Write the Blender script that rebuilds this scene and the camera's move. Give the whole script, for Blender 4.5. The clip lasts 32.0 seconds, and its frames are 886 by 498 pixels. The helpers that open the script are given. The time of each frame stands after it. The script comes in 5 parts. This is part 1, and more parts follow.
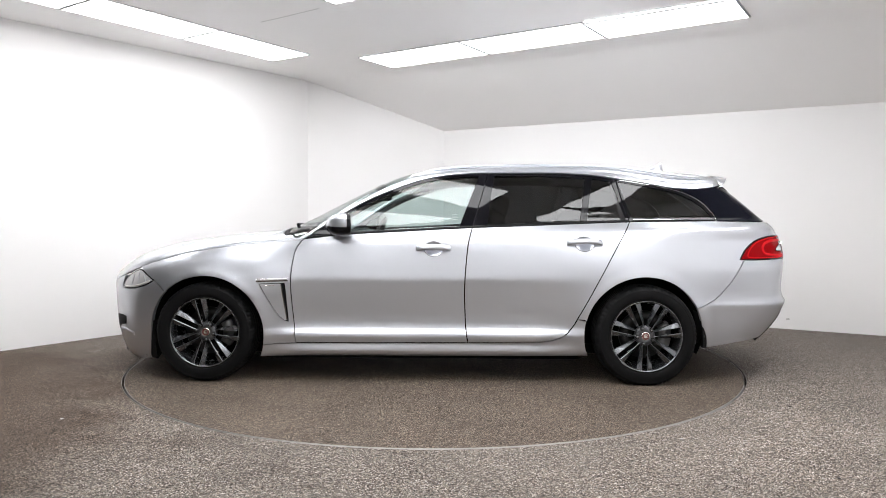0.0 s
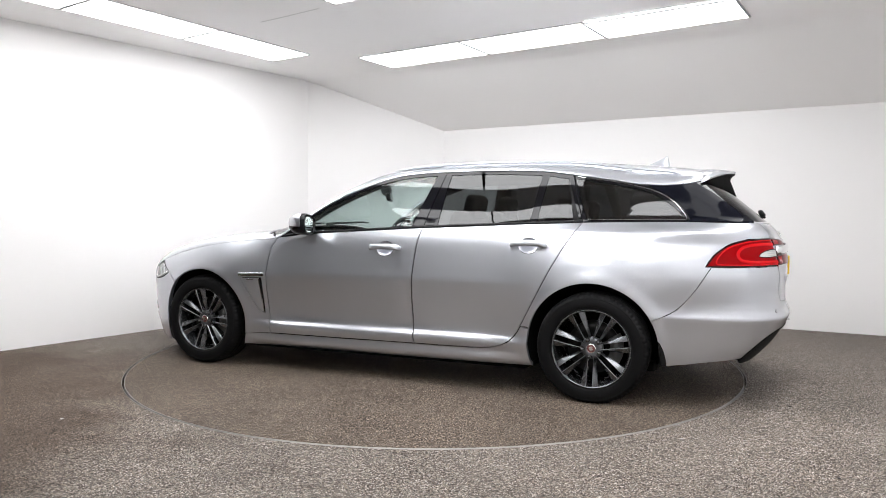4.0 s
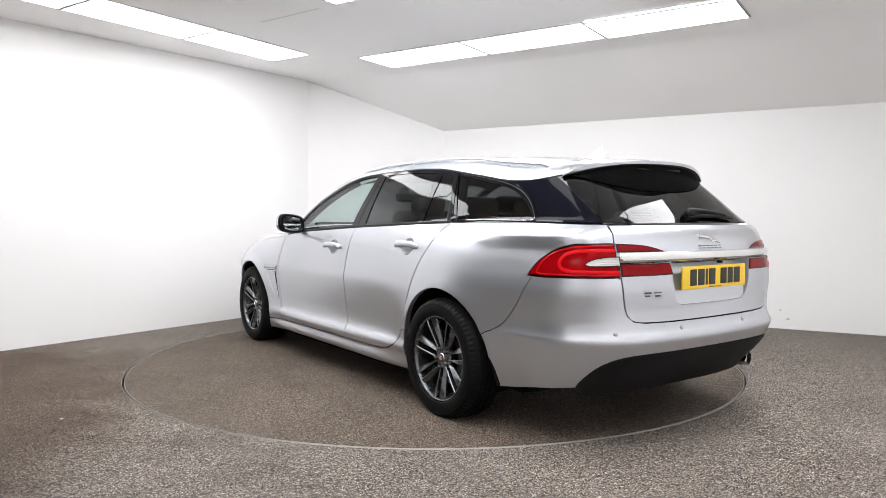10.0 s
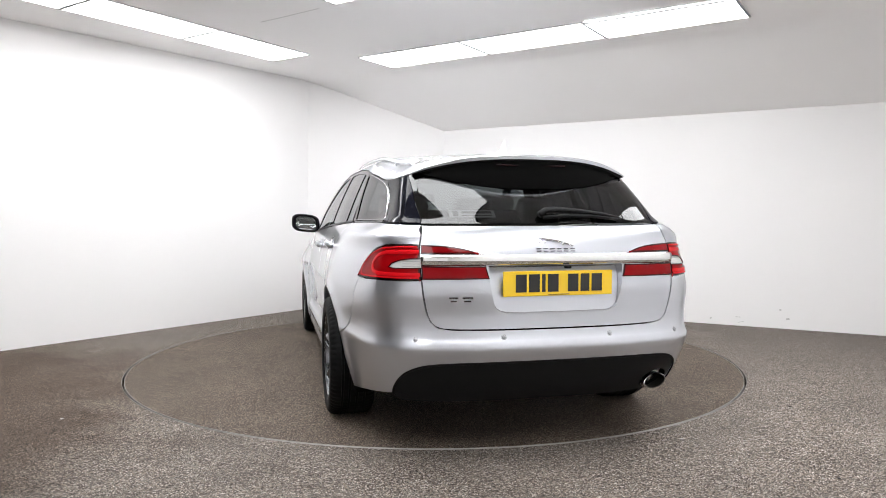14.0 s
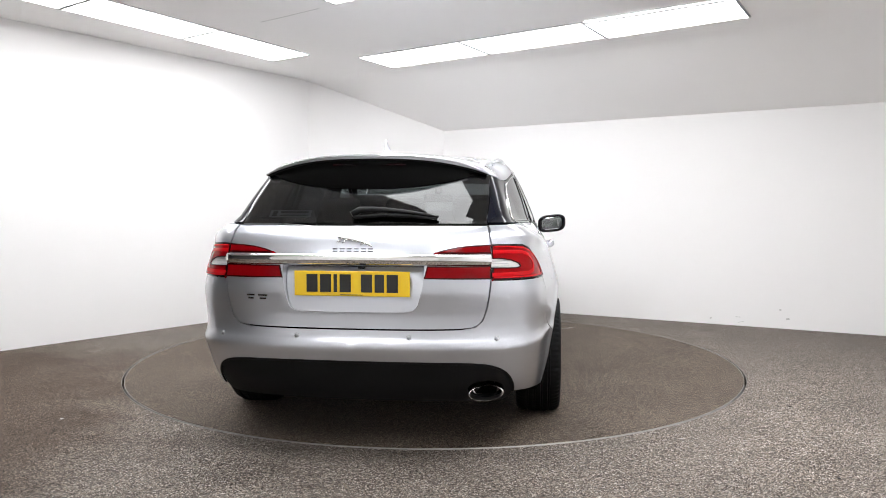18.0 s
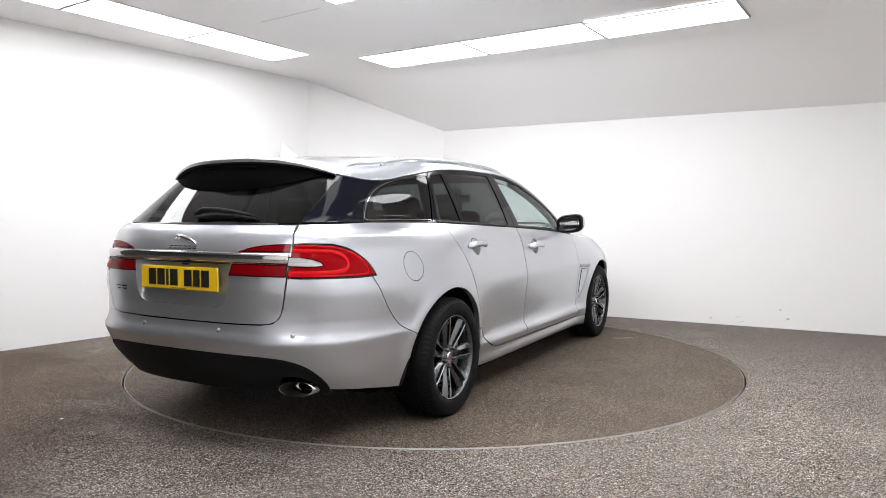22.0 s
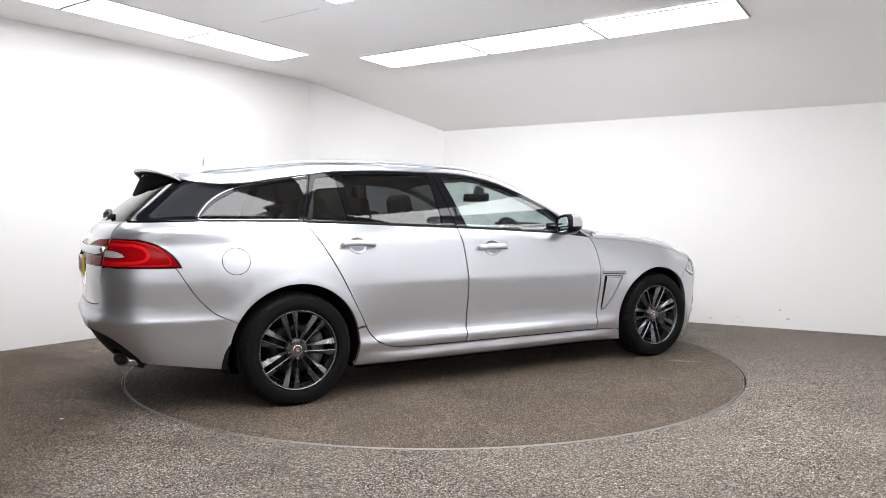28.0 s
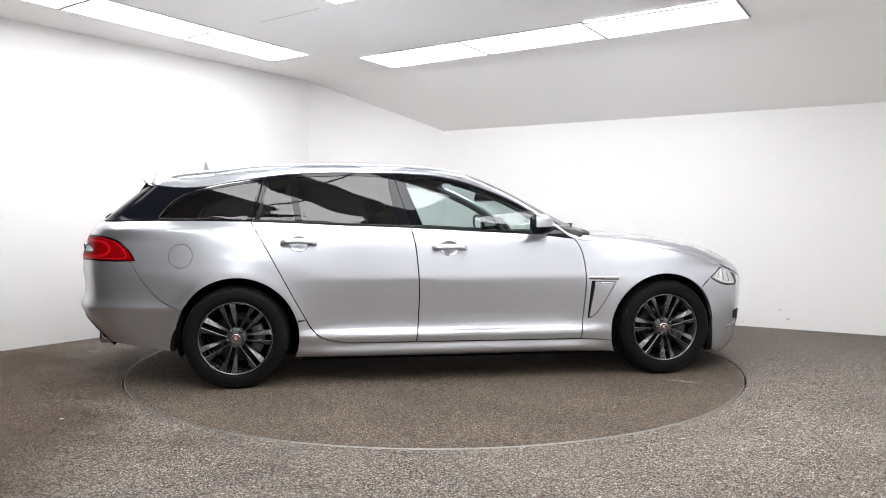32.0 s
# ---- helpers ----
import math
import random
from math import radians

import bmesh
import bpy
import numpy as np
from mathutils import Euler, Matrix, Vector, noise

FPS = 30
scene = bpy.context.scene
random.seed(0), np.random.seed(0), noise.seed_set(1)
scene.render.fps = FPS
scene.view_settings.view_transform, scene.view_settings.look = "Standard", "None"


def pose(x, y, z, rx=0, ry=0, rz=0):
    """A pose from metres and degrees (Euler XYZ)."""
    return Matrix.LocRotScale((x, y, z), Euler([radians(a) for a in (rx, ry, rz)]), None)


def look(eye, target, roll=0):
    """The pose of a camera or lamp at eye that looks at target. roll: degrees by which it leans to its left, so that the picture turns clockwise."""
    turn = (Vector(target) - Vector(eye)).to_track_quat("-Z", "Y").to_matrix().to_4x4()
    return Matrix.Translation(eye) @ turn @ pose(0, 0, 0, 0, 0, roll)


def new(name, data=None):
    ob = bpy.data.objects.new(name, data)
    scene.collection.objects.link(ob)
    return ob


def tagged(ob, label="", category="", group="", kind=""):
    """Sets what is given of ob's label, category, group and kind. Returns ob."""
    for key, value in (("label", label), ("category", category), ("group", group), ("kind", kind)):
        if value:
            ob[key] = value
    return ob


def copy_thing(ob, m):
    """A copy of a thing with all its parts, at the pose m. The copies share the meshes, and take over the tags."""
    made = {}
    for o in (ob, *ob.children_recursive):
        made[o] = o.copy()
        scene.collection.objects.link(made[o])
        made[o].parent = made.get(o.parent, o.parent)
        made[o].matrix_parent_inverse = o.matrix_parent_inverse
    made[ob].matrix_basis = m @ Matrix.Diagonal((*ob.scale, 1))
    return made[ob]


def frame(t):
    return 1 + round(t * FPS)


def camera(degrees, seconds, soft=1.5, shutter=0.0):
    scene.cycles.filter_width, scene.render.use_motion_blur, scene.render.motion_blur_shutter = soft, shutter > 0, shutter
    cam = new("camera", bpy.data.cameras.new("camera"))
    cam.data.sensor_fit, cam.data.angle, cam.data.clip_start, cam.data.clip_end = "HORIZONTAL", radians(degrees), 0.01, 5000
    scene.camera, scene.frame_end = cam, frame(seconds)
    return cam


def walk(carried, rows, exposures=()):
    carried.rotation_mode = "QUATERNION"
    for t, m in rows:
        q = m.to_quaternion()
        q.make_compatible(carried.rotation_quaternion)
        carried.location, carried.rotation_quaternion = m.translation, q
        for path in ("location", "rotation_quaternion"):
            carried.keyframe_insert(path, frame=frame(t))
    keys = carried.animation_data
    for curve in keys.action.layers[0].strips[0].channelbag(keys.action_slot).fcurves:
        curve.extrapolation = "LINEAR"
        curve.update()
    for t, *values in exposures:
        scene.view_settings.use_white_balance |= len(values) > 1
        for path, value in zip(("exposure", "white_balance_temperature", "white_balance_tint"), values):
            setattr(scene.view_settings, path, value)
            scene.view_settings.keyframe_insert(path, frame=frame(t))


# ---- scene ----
# A fixed camera watches a silver estate car that turns on a disc set in the floor of a white studio.
from mathutils.geometry import delaunay_2d_cdt

cam = camera(64.103, 32.0, soft=0.9)
EYE = look((0, -5.5653, 1.1024), (0.05151, -0.5709, 0.8718), 0.0665)
EXPOSURE = 0.0
walk(cam, [(0, EYE), (32, EYE)], [(0, EXPOSURE), (32, EXPOSURE)])

TURN_START, TURN_RATE = 177.8945, -5.31904      # degrees, degrees a second
CAR_OFF = (0.0477, 0.0305)                      # the car's middle on the disc, in the car's own axes

# ---- world ----
world = bpy.data.worlds.new("world")
scene.world = world
world.use_nodes = True
world.node_tree.nodes["Background"].inputs[0].default_value = (0.8, 0.8, 0.8, 1)
world.node_tree.nodes["Background"].inputs[1].default_value = 0.05
PANEL_GLOW = 9.8


# ---- materials ----
def mat(name):
    m = bpy.data.materials.new(name)
    m.use_nodes = True
    nt = m.node_tree
    return m, nt, nt.nodes["Principled BSDF"]


def simple(name, col, rough=0.5, metal=0.0, coat=0.0, bump=0.0, bscale=200.0, var=0.0, vscale=6.0, spec=0.5):
    m, nt, b = mat(name)
    b.inputs["Base Color"].default_value = (*col, 1)
    b.inputs["Roughness"].default_value = rough
    b.inputs["Metallic"].default_value = metal
    b.inputs["Coat Weight"].default_value = coat
    b.inputs["Coat Roughness"].default_value = 0.04
    b.inputs["Specular IOR Level"].default_value = spec
    tc = nt.nodes.new("ShaderNodeTexCoord")
    if var:
        n = nt.nodes.new("ShaderNodeTexNoise")
        n.inputs["Scale"].default_value = vscale
        n.inputs["Detail"].default_value = 6
        nt.links.new(tc.outputs["Object"], n.inputs["Vector"])
        r = nt.nodes.new("ShaderNodeMapRange")
        r.inputs["To Min"].default_value, r.inputs["To Max"].default_value = 1 - var, 1 + var
        nt.links.new(n.outputs["Fac"], r.inputs["Value"])
        x = nt.nodes.new("ShaderNodeMix")
        x.data_type, x.blend_type = "RGBA", "MULTIPLY"
        x.inputs["Factor"].default_value = 1
        x.inputs["A"].default_value = (*col, 1)
        nt.links.new(r.outputs["Result"], x.inputs["B"])
        nt.links.new(x.outputs["Result"], b.inputs["Base Color"])
        r2 = nt.nodes.new("ShaderNodeMapRange")
        r2.inputs["To Min"].default_value, r2.inputs["To Max"].default_value = max(0.02, rough * (1 - var)), min(1, rough * (1 + var))
        nt.links.new(n.outputs["Fac"], r2.inputs["Value"])
        nt.links.new(r2.outputs["Result"], b.inputs["Roughness"])
    if bump:
        n = nt.nodes.new("ShaderNodeTexNoise")
        n.inputs["Scale"].default_value = bscale
        n.inputs["Detail"].default_value = 4
        nt.links.new(tc.outputs["Object"], n.inputs["Vector"])
        k = nt.nodes.new("ShaderNodeBump")
        k.inputs["Strength"].default_value = bump
        k.inputs["Distance"].default_value = 0.002
        nt.links.new(n.outputs["Fac"], k.inputs["Height"])
        nt.links.new(k.outputs["Normal"], b.inputs["Normal"])
    return m


def glow(name, col, strength):
    m, nt, b = mat(name)
    b.inputs["Base Color"].default_value = (*col, 1)
    b.inputs["Emission Color"].default_value = (*col, 1)
    b.inputs["Emission Strength"].default_value = strength
    return m


def glass(name, tint, rough=0.0, ior=1.5):
    m = bpy.data.materials.new(name)
    m.use_nodes = True
    nt = m.node_tree
    nt.nodes.remove(nt.nodes["Principled BSDF"])
    out = nt.nodes["Material Output"]
    t = nt.nodes.new("ShaderNodeBsdfTransparent")
    t.inputs["Color"].default_value = (*tint, 1)
    g = nt.nodes.new("ShaderNodeBsdfGlossy")
    g.inputs["Roughness"].default_value = rough
    # thin sheet: the same mirror share from both sides, rising to the grazing angle
    lw = nt.nodes.new("ShaderNodeLayerWeight")
    lw.inputs["Blend"].default_value = 0.5
    pw = nt.nodes.new("ShaderNodeMath")
    pw.operation = "POWER"
    pw.inputs[1].default_value = 5.0
    nt.links.new(lw.outputs["Facing"], pw.inputs[0])
    f = nt.nodes.new("ShaderNodeMath")
    f.operation = "MULTIPLY_ADD"
    f0 = ((ior - 1) / (ior + 1)) ** 2 * 1.5
    f.inputs[1].default_value, f.inputs[2].default_value = 1 - f0, f0
    nt.links.new(pw.outputs[0], f.inputs[0])
    x = nt.nodes.new("ShaderNodeMixShader")
    nt.links.new(f.outputs[0], x.inputs[0])
    nt.links.new(t.outputs[0], x.inputs[1])
    nt.links.new(g.outputs[0], x.inputs[2])
    nt.links.new(x.outputs[0], out.inputs["Surface"])
    return m


def floor_mat(name, patches=()):
    # resin-bound small stones: fine coloured chips, a few pale ones; patches: dirt and painted-in floor light, with
    # soft, broken edges
    m, nt, b = mat(name)

    def node(kind):
        return nt.nodes.new("ShaderNode" + kind)

    def mul(a, c):
        x = node("Mix")
        x.data_type, x.blend_type = "RGBA", "MULTIPLY"
        x.inputs["Factor"].default_value = 1
        nt.links.new(a, x.inputs["A"])
        nt.links.new(c, x.inputs["B"])
        return x.outputs["Result"]

    tc = node("TexCoord")
    warp = node("TexNoise")
    warp.inputs["Scale"].default_value = 60
    nt.links.new(tc.outputs["Object"], warp.inputs["Vector"])
    add = node("VectorMath")
    add.operation = "MULTIPLY_ADD"
    add.inputs[1].default_value = (0.004, 0.004, 0.004)
    nt.links.new(warp.outputs["Color"], add.inputs[0])
    nt.links.new(tc.outputs["Object"], add.inputs[2])
    layers = []
    for scale, stops in ((250, ((0.0, (0.010, 0.009, 0.008)), (0.28, (0.066, 0.053, 0.044)), (0.55, (0.152, 0.128, 0.108)), (0.76, (0.240, 0.213, 0.189)), (0.90, (0.34, 0.316, 0.293)), (1.0, (0.56, 0.54, 0.515)))),
                         (140, ((0.0, (0.66, 0.66, 0.66)), (0.3, (0.86, 0.85, 0.84)), (0.7, (1.05, 1.0, 0.96)), (1.0, (1.34, 1.28, 1.22))))):
        v = node("TexVoronoi")
        v.inputs["Scale"].default_value = scale
        nt.links.new(add.outputs[0], v.inputs["Vector"])
        ramp = node("ValToRGB")
        el = ramp.color_ramp.elements
        el[0].position, el[0].color = stops[0][0], (*stops[0][1], 1)
        el[1].position, el[1].color = stops[-1][0], (*stops[-1][1], 1)
        for p, c in stops[1:-1]:
            el.new(p).color = (*c, 1)
        sep = node("SeparateColor")
        nt.links.new(v.outputs["Color"], sep.inputs["Color"])
        nt.links.new(sep.outputs["Red"], ramp.inputs["Fac"])
        layers.append((v, ramp))
    n = node("TexNoise")
    n.inputs["Scale"].default_value, n.inputs["Detail"].default_value = 1.7, 8
    nt.links.new(tc.outputs["Object"], n.inputs["Vector"])
    r = node("MapRange")
    r.inputs["From Min"].default_value, r.inputs["From Max"].default_value = 0.3, 0.7
    r.inputs["To Min"].default_value, r.inputs["To Max"].default_value = 0.80, 1.14
    nt.links.new(n.outputs["Fac"], r.inputs["Value"])
    col = mul(mul(layers[0][1].outputs["Color"], layers[1][1].outputs["Color"]), r.outputs["Result"])
    # dirt and painted brightness: distance to a spot, broken up by noise
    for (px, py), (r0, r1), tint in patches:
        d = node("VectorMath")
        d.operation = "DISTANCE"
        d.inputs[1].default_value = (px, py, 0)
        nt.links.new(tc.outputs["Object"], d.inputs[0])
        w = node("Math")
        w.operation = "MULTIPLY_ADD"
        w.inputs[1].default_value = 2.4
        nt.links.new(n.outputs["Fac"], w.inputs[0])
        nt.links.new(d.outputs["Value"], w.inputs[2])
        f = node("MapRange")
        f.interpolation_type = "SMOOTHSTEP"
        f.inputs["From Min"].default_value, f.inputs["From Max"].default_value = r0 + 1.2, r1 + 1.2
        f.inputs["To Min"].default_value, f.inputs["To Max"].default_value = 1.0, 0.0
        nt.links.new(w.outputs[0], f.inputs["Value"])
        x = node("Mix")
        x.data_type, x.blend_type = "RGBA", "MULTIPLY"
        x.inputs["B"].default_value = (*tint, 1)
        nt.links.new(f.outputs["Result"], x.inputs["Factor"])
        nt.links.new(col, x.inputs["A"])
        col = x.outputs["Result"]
    nt.links.new(col, b.inputs["Base Color"])
    b.inputs["Roughness"].default_value = 0.7
    b.inputs["Specular IOR Level"].default_value = 0.16
    k = node("Bump")
    k.inputs["Strength"].default_value, k.inputs["Distance"].default_value = 0.9, 0.0025
    k.invert = True
    nt.links.new(layers[0][0].outputs["Distance"], k.inputs["Height"])
    nt.links.new(k.outputs["Normal"], b.inputs["Normal"])
    return m


def paint_mat(name):
    # silver metallic: flakes under a clear coat
    m, nt, b = mat(name)
    b.inputs["Base Color"].default_value = (0.555, 0.573, 0.617, 1)
    b.inputs["Metallic"].default_value = 0.85
    b.inputs["Roughness"].default_value = 0.31
    b.inputs["Coat Weight"].default_value = 1.0
    b.inputs["Coat Roughness"].default_value = 0.02
    tc = nt.nodes.new("ShaderNodeTexCoord")
    v = nt.nodes.new("ShaderNodeTexVoronoi")
    v.inputs["Scale"].default_value = 1400
    nt.links.new(tc.outputs["Object"], v.inputs["Vector"])
    x = nt.nodes.new("ShaderNodeMix")
    x.data_type = "VECTOR"
    x.inputs["Factor"].default_value = 0.05
    geo = nt.nodes.new("ShaderNodeNewGeometry")
    nt.links.new(geo.outputs["Normal"], x.inputs["A"])
    sub = nt.nodes.new("ShaderNodeVectorMath")
    sub.operation = "MULTIPLY_ADD"
    sub.inputs[1].default_value, sub.inputs[2].default_value = (2, 2, 2), (-1, -1, -1)
    nt.links.new(v.outputs["Color"], sub.inputs[0])
    nt.links.new(sub.outputs[0], x.inputs["B"])
    nrm = nt.nodes.new("ShaderNodeVectorMath")
    nrm.operation = "NORMALIZE"
    nt.links.new(x.outputs["Result"], nrm.inputs[0])
    nt.links.new(nrm.outputs[0], b.inputs["Normal"])
    return m


M_WALL = simple("white_wall_paint", (0.875, 0.862, 0.858), 0.85, bump=0.12, bscale=60, var=0.02, vscale=1.2)
# stands in for the dark area behind the camera that the car mirrors
M_DARKWALL = simple("dark_wall_standin", (0.08, 0.078, 0.076), 0.8, bump=0.12, bscale=60, var=0.05, vscale=1.2)
M_CEIL = simple("white_ceiling_paint", (0.93, 0.915, 0.905), 0.9, bump=0.1, bscale=60, var=0.02, vscale=1.0)
M_PANEL = glow("light_diffuser", (0.975, 0.985, 1.0), PANEL_GLOW)
M_ALU = simple("white_frame", (0.72, 0.72, 0.72), 0.5)
M_SEAM = simple("grey_panel_seam", (0.22, 0.22, 0.22), 0.6)
# west spot paints dirt and dimmer light, east spot only brighter light
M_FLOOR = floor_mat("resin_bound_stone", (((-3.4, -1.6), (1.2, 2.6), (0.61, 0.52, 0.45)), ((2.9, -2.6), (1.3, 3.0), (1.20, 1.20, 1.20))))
M_FLOORDISC = floor_mat("disc_stone", (((0, 0), (9, 10), (0.72, 0.66, 0.60)),))
M_STEEL = simple("disc_edge_steel", (0.30, 0.29, 0.275), 0.5, 0.8, var=0.2, vscale=12)
M_PAINT = paint_mat("silver_metallic_paint")
M_BLACK = simple("black_gloss", (0.004, 0.004, 0.006), 0.04, spec=0.26)
M_PILLAR = simple("navy_black_film", (0.006, 0.0065, 0.0105), 0.05, spec=0.06)
M_RUBBER = simple("tyre_rubber", (0.006, 0.006, 0.0064), 0.6, bump=0.25, bscale=300, var=0.2, vscale=14, spec=0.11)
M_TRIM = simple("black_plastic", (0.011, 0.011, 0.0118), 0.6, bump=0.2, bscale=900, spec=0.12)
M_SEAL = simple("black_seal", (0.005, 0.005, 0.006), 0.4, spec=0.2)
M_CHROME = simple("chrome", (0.80, 0.80, 0.80), 0.07, 1.0)
M_RIM = simple("gunmetal_wheel", (0.13, 0.135, 0.145), 0.27, 0.85, coat=0.6, var=0.06, vscale=20)
M_DISC = simple("brake_disc_iron", (0.04, 0.04, 0.04), 0.45, 1.0, var=0.12, vscale=9)
M_FRONTGLASS = glass("clear_green_glass", (0.70, 0.785, 0.77))
M_PRIVACY = glass("privacy_glass", (0.10, 0.104, 0.108), ior=1.44)
M_CABIN = simple("charcoal_cabin_trim", (0.022, 0.022, 0.024), 0.7, bump=0.2, bscale=400)
M_LEATHER = simple("charcoal_leather", (0.028, 0.027, 0.027), 0.5, bump=0.3, bscale=260, var=0.1)
M_LINER = simple("grey_headlining", (0.05, 0.05, 0.05), 0.95)
M_UNDER = simple("underbody_black", (0.004, 0.004, 0.004), 0.9, spec=0.1)
M_RED = simple("red_lens", (0.56, 0.006, 0.010), 0.15, spec=0.10)
M_DEEPRED = simple("deep_red_lens", (0.25, 0.0014, 0.003), 0.12, spec=0.07)
M_INNERRED = simple("inner_red_lens", (0.19, 0.0012, 0.003), 0.08, spec=0.14)
M_DARKRED = simple("dark_red_rim", (0.035, 0.0008, 0.0015), 0.1, spec=0.3)
M_CLEAR = simple("clear_lens", (0.62, 0.61, 0.60), 0.12, 0.1)
M_YELLOW = simple("yellow_plate", (0.84, 0.55, 0.010), 0.35, coat=0.3, var=0.03, vscale=30)
M_INK = simple("plate_black", (0.012, 0.012, 0.012), 0.4)


# ---- mesh helpers ----
def part(name, bm, material, parent=None, label="", smooth=True):
    me = bpy.data.meshes.new(name)
    bm.to_mesh(me)
    bm.free()
    for m in material if isinstance(material, (list, tuple)) else (material,):
        me.materials.append(m)
    if smooth:
        me.shade_smooth()
    ob = new(name, me)
    if parent is not None:
        ob.parent = parent
    if label:
        ob["label"] = label
    return ob


def box_bm(sx, sy, sz, m=None, bevel=0.0, seg=2, bm=None):
    b = bmesh.new()
    bmesh.ops.create_cube(b, size=1, matrix=Matrix.Diagonal((sx, sy, sz, 1)))
    if bevel:
        bmesh.ops.bevel(b, geom=b.edges[:], offset=bevel, segments=seg, affect="EDGES", profile=0.5)
    if m is not None:
        bmesh.ops.transform(b, matrix=m, verts=b.verts)
    if bm is None:
        return b
    me = bpy.data.meshes.new("tmp")
    b.to_mesh(me)
    b.free()
    bm.from_mesh(me)
    bpy.data.meshes.remove(me)
    return bm


def lathe(rings, seg=64, axis="Y", bm=None, close=False):
    """Turns (radius, offset) pairs round an axis. Offsets run along the axis."""
    bm = bm or bmesh.new()
    rows = []
    for r, o in rings:
        row = []
        for i in range(seg):
            a = 2 * math.pi * i / seg
            c, s = r * math.cos(a), r * math.sin(a)
            row.append(bm.verts.new((c, o, s) if axis == "Y" else ((c, s, o) if axis == "Z" else (o, c, s))))
        rows.append(row)
    for a, b in zip(rows, rows[1:]):
        for i in range(seg):
            j = (i + 1) % seg
            bm.faces.new((a[i], a[j], b[j], b[i]))
    if close:
        bm.faces.new(rows[-1])
        bm.faces.new(rows[0][::-1])
    return bm


def tube(points, radius, seg=8, bm=None, cap=True, flat=1.0):
    """A round bar along points; radius may be a list."""
    bm = bm or bmesh.new()
    pts = [Vector(p) for p in points]
    rad = radius if isinstance(radius, (list, tuple)) else [radius] * len(pts)
    rows = []
    for i, p in enumerate(pts):
        d = (pts[min(i + 1, len(pts) - 1)] - pts[max(i - 1, 0)]).normalized()
        a = d.cross(Vector((0, 0, 1)))
        a = a.normalized() if a.length > 1e-3 else Vector((1, 0, 0))
        b = a.cross(d)
        rows.append([bm.verts.new(p + (a * math.cos(2 * math.pi * k / seg) + b * math.sin(2 * math.pi * k / seg) * flat) * rad[i]) for k in range(seg)])
    for r0, r1 in zip(rows, rows[1:]):
        for k in range(seg):
            bm.faces.new((r0[k], r0[(k + 1) % seg], r1[(k + 1) % seg], r1[k]))
    if cap:
        bm.faces.new(rows[0][::-1])
        bm.faces.new(rows[-1])
    bmesh.ops.recalc_face_normals(bm, faces=bm.faces[:])
    return bm


def prism(outline, thick, m=None, bevel=0.0, bm=None):
    """A flat plate: outline in x, y; thickness along z, from 0 up."""
    b = bmesh.new()
    f = b.faces.new([b.verts.new((x, y, 0)) for x, y in outline])
    ext = bmesh.ops.extrude_face_region(b, geom=[f])
    bmesh.ops.translate(b, vec=(0, 0, thick), verts=[v for v in ext["geom"] if isinstance(v, bmesh.types.BMVert)])
    bmesh.ops.recalc_face_normals(b, faces=b.faces[:])
    if bevel:
        top = [e for e in b.edges if all(v.co.z > thick * 0.9 for v in e.verts)]
        bmesh.ops.bevel(b, geom=top, offset=bevel, segments=2, affect="EDGES")
    if m is not None:
        bmesh.ops.transform(b, matrix=m, verts=b.verts)
    if bm is None:
        return b
    me = bpy.data.meshes.new("tmp")
    b.to_mesh(me)
    b.free()
    bm.from_mesh(me)
    bpy.data.meshes.remove(me)
    return bm


def spline(points, n=12):
    """Catmull-Rom through points, n steps a span."""
    p = np.array(points, float)
    p = np.vstack([2 * p[0] - p[1], p, 2 * p[-1] - p[-2]])
    out = []
    for i in range(1, len(p) - 2):
        for k in range(n):
            t = k / n
            a, b, c, d = p[i - 1], p[i], p[i + 1], p[i + 2]
            out.append(0.5 * (2 * b + (c - a) * t + (2 * a - 5 * b + 4 * c - d) * t * t + (3 * b - a - 3 * c + d) * t ** 3))
    out.append(p[-2])
    return [tuple(q) for q in out]


def arc(cx, cz, r, a0, a1, n=24):
    return [(cx + r * math.cos(radians(a0 + (a1 - a0) * i / n)), cz + r * math.sin(radians(a0 + (a1 - a0) * i / n))) for i in range(n + 1)]


class Curve1:
    """A smooth monotone cubic through (x, y) pairs, tabulated."""

    def __init__(self, pairs):
        x, y = np.array(sorted(pairs), float).T
        h, d = np.diff(x), np.diff(y) / np.diff(x)
        m = np.zeros(len(x))
        m[0], m[-1] = d[0], d[-1]
        for i in range(1, len(x) - 1):
            if d[i - 1] * d[i] > 0:
                w1, w2 = 2 * h[i] + h[i - 1], h[i] + 2 * h[i - 1]
                m[i] = (w1 + w2) / (w1 / d[i - 1] + w2 / d[i])
        self.xs = np.linspace(x[0], x[-1], 3000)
        k = np.clip(np.searchsorted(x, self.xs) - 1, 0, len(x) - 2)
        t = (self.xs - x[k]) / h[k]
        self.ys = (2 * t ** 3 - 3 * t ** 2 + 1) * y[k] + (t ** 3 - 2 * t ** 2 + t) * h[k] * m[k] + (3 * t ** 2 - 2 * t ** 3) * y[k + 1] + (t ** 3 - t ** 2) * h[k] * m[k + 1]

    def __call__(self, v):
        return np.interp(v, self.xs, self.ys)


